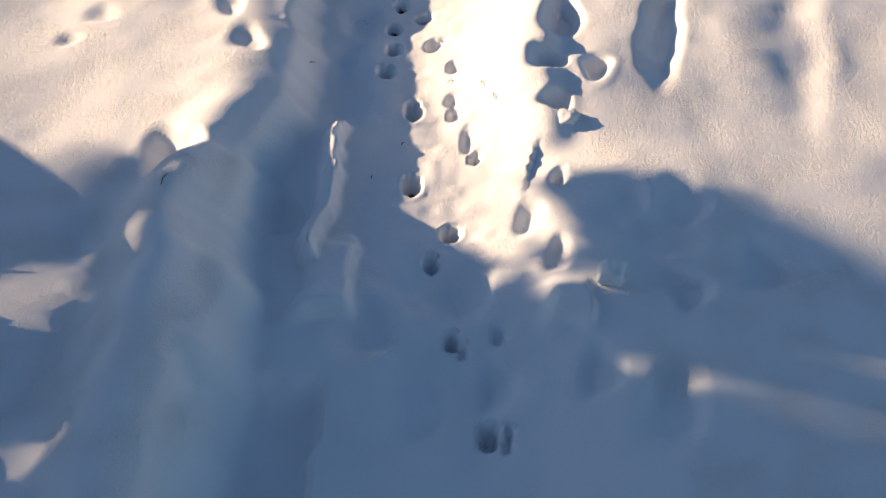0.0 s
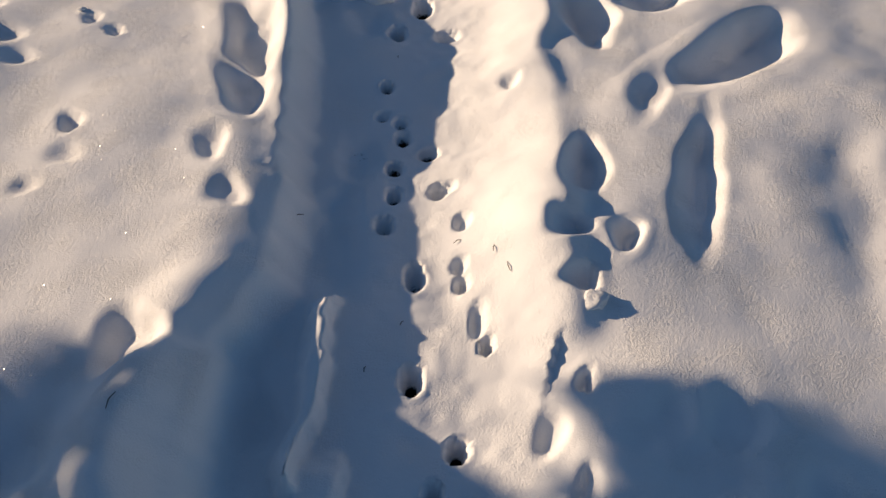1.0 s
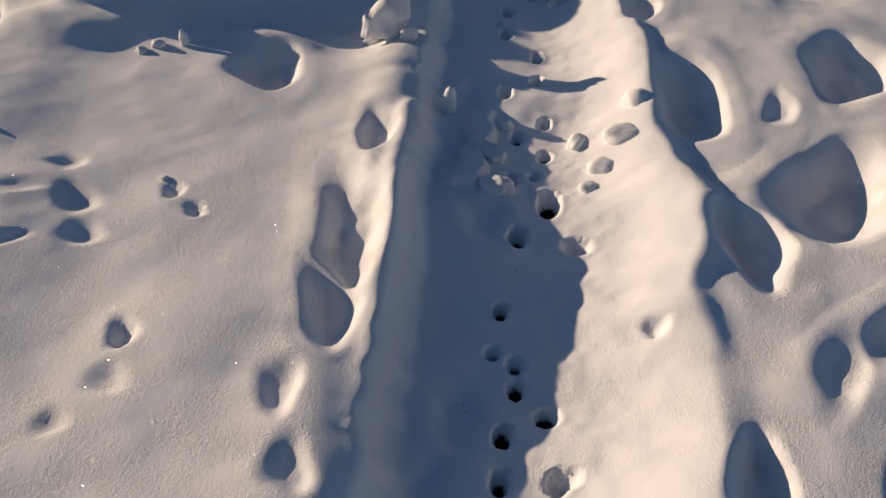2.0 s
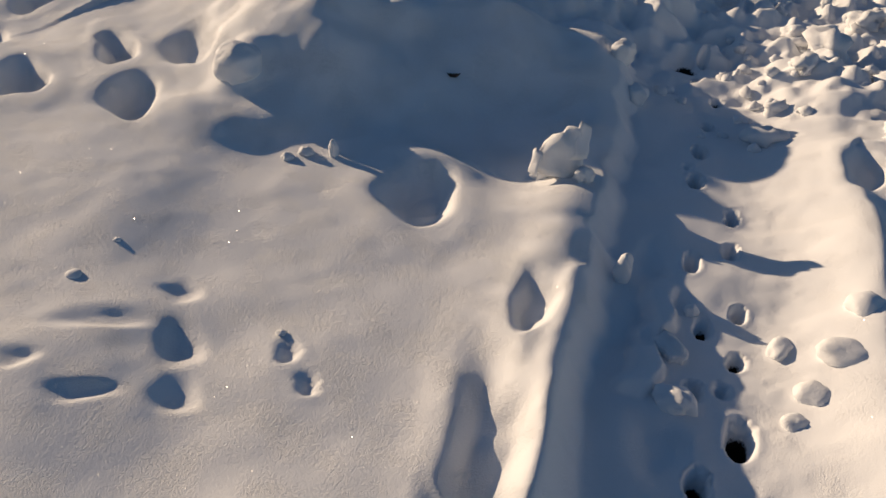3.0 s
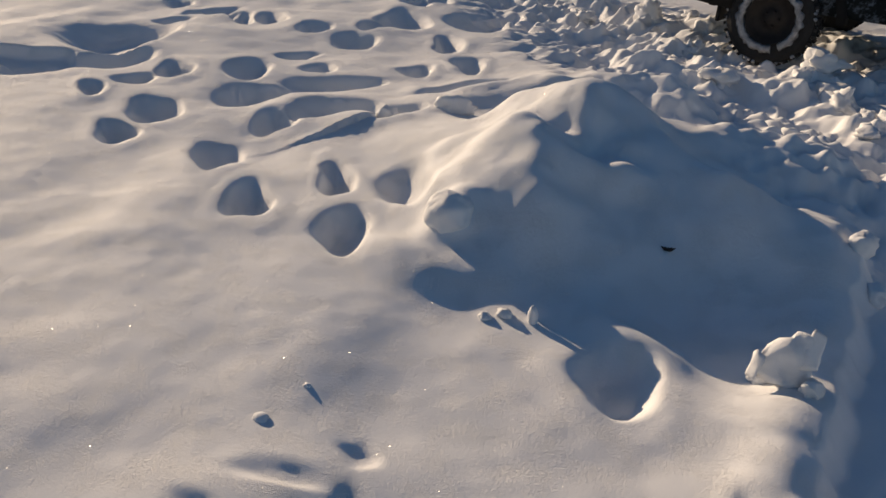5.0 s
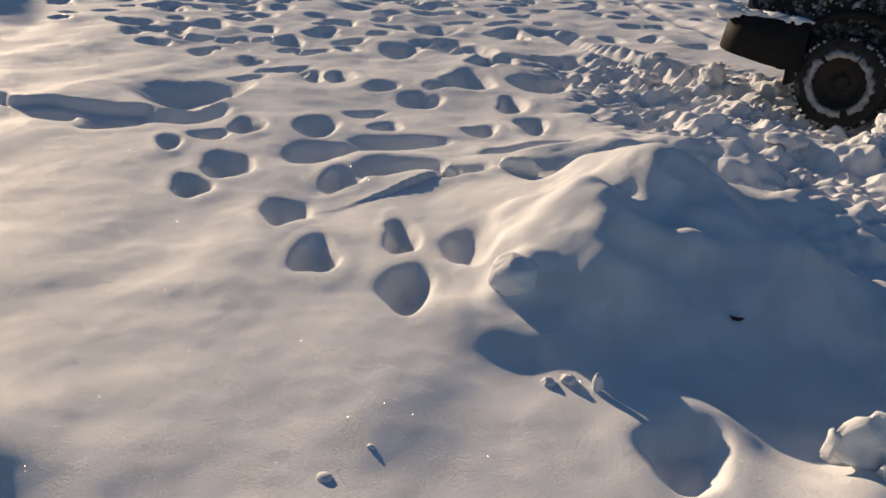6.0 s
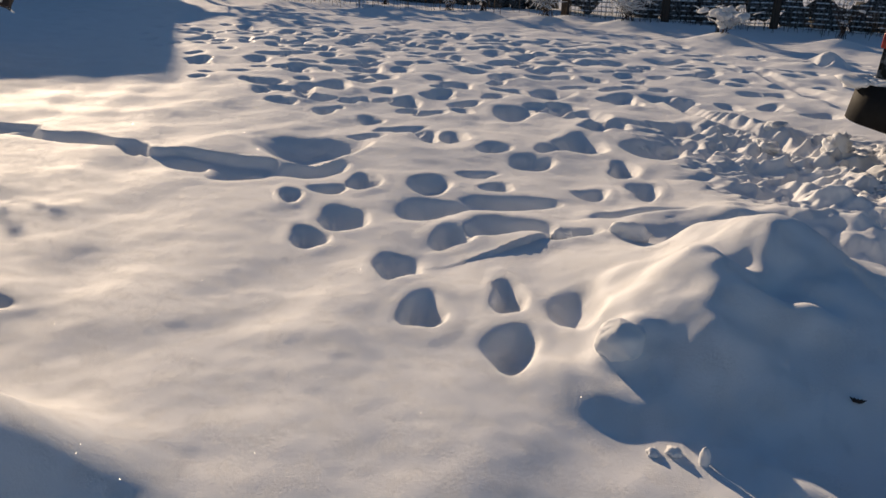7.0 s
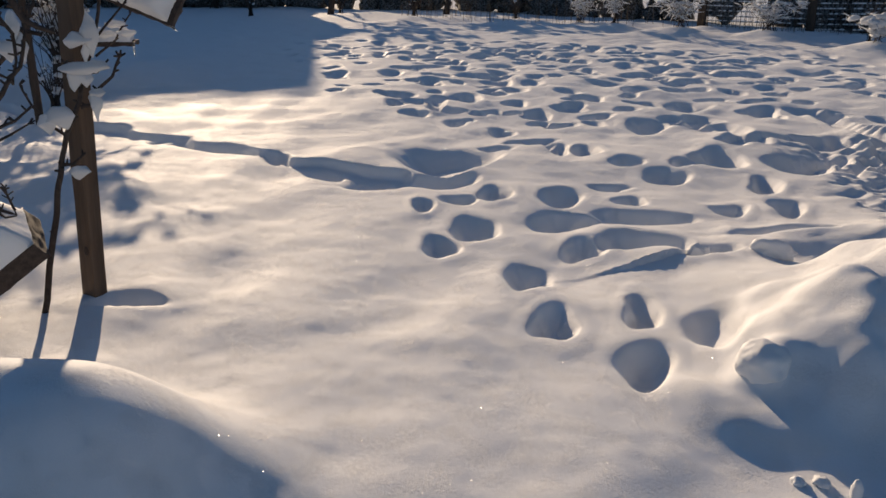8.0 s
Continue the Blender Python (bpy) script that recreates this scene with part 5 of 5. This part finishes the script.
part("frost_cake", bm, DIRTY_SNOW, body, "grey-white frost and snow stuck to the paint")["kind"] = "stuff"
for y, turn in ((-0.006, 1), (1.606, -1)):
    lampob = part("tail_lamp", box(bmesh.new(), (0.045, 0.05, 0.11), pose(0.055, y + turn * 0.02, 0.965, 0, 4, 0), 0.012), RED_LENS, car, "red tail lamp")
    part("clear_lens", box(bmesh.new(), (0.047, 0.054, 0.06), pose(0.068, y + turn * 0.02, 1.05, 0, 8, 0), 0.012), WHITE_LENS, lampob, "frosted clear lens")
for x0, x1 in ((0.5, 1.25), (1.33, 2.1)):
    for y, s in ((0.07, 1), (1.53, -1)):
        bm = box(bmesh.new(), (x1 - x0, 0.02, 0.36), pose((x0 + x1) / 2, y + 0.0 * s, 1.34, -s * 14.9, 0, 0), 0.008)
        part("side_window", bm, GLASS, car, "dark side window")
for x in (0.80, 2.95):
    for y, s in ((0.02, -1), (1.58, 1)):
        bm = bmesh.new()
        prof = [(0.17, -0.08), (0.27, -0.10), (0.305, -0.085), (0.32, -0.05), (0.32, 0.05), (0.305, 0.085), (0.27, 0.10), (0.17, 0.08)]
        seg = 40
        rings = [[bm.verts.new((r * math.cos(6.2832 * k / seg), d, r * math.sin(6.2832 * k / seg))) for r, d in prof] for k in range(seg)]
        for k in range(seg):
            for i in range(len(prof)):
                bm.faces.new((rings[k][i], rings[(k + 1) % seg][i], rings[(k + 1) % seg][(i + 1) % 8], rings[k][(i + 1) % 8]))
        for k in range(seg):
            for d in (-0.06, 0.0, 0.06):
                box(bm, (0.022, 0.045, 0.022), Matrix.Rotation(6.2832 * (k + 0.5 * (d != 0)) / seg, 4, "Y") @ Matrix.Translation((0.322, d, 0)))
        bmesh.ops.recalc_face_normals(bm, faces=bm.faces[:])
        wheel = part("wheel", bm, RUBBER, car, "chunky black tyre packed with snow", False)
        wheel.matrix_basis = pose(x + 0.03, y + 0.02 * s, 0.275)
        bm = bmesh.new()
        prof = [(0.0, s * 0.035), (0.05, s * 0.05), (0.075, s * 0.03), (0.13, s * 0.02), (0.165, s * 0.045), (0.20, s * 0.075), (0.215, s * 0.085), (0.21, -s * 0.05), (0.0, -s * 0.05)]
        rings = [[bm.verts.new((r * math.cos(6.2832 * k / seg), d, r * math.sin(6.2832 * k / seg))) for r, d in prof] for k in range(seg)]
        for k in range(seg):
            for i in range(len(prof) - 1):
                bm.faces.new((rings[k][i], rings[(k + 1) % seg][i], rings[(k + 1) % seg][i + 1], rings[k][i + 1]))
        bmesh.ops.remove_doubles(bm, verts=bm.verts[:], dist=0.0005)
        for k in range(5):
            bmesh.ops.create_uvsphere(bm, u_segments=8, v_segments=6, radius=0.012, matrix=Matrix.Rotation(6.2832 * k / 5, 4, "Y") @ Matrix.Translation((0.062, s * 0.045, 0)))
        bmesh.ops.recalc_face_normals(bm, faces=bm.faces[:])
        part("rim", bm, STEEL, wheel, "rusty dark steel rim").matrix_basis = Matrix.Diagonal((0.84, 1, 0.84, 1))
        bm = bmesh.new()
        seg2, off = 120, rr.uniform(0, 50)
        for k in range(seg2):
            a0, a1 = 6.2832 * k / seg2, 6.2832 * (k + 1) / seg2
            if noise.noise(Vector((3 * math.cos(a0) + off, 3 * math.sin(a0), 0))) < -0.33:
                continue
            quad = []
            for aa in (a0, a1):
                n1 = noise.noise(Vector((6 * math.cos(aa) + off, 6 * math.sin(aa), 2)))
                n2 = noise.noise(Vector((7 * math.cos(aa) + off, 7 * math.sin(aa), 7)))
                quad.append([bm.verts.new((r * math.cos(aa), s * d, r * math.sin(aa))) for r, d in ((0.178 + 0.008 * n1, 0.085), (0.190 + 0.012 * n1, 0.104 + 0.004 * n2), (0.216 + 0.020 * n2, 0.108 + 0.004 * n1), (0.236 + 0.028 * n1, 0.094))])
            for i in range(3):
                bm.faces.new((quad[0][i], quad[0][i + 1], quad[1][i + 1], quad[1][i]))
            bm.faces.new((quad[0][3], quad[0][0], quad[1][0], quad[1][3]))
        bmesh.ops.remove_doubles(bm, verts=bm.verts[:], dist=0.0004)
        bmesh.ops.recalc_face_normals(bm, faces=bm.faces[:])
        for k in range(70):
            a = rr.uniform(0, 6.283)
            lump(bm, Matrix.Translation((0.312 * math.cos(a), s * rr.uniform(0.03, 0.095), 0.312 * math.sin(a))), (0.014, 0.016, 0.014), k, 1, 0.4)
        part("packed_snow", bm, DIRTY_SNOW, wheel, "ring of packed snow")["kind"] = "stuff"
        # flared arch over the wheel
        bm = bmesh.new()
        arc = [(0.43 * math.cos(t), 0.43 * math.sin(t)) for t in [radians(2 + 176 * k / 20) for k in range(21)]]
        strip = [[bm.verts.new((ax * f, dy, az * f)) for f, dy in ((1.0, s * 0.06), (1.12, s * 0.05), (1.14, -s * 0.02), (1.0, -s * 0.02))] for ax, az in arc]
        for r0, r1 in zip(strip, strip[1:]):
            for i in range(4):
                bm.faces.new((r0[i], r0[(i + 1) % 4], r1[(i + 1) % 4], r1[i]))
        bm.faces.new(strip[0])
        bm.faces.new(strip[-1][::-1])
        bmesh.ops.recalc_face_normals(bm, faces=bm.faces[:])
        arch = part("wheel_arch", bm, PLASTIC, car, "black flared wheel arch")
        arch.matrix_basis = pose(x + 0.03, y, 0.285)
        bm = box(bmesh.new(), (0.03, 0.2, 0.17), pose(x - 0.38, y + 0.08 * (1 if s < 0 else -1), 0.27), 0.01)
        part("mud_flap", bm, RUBBER, car)
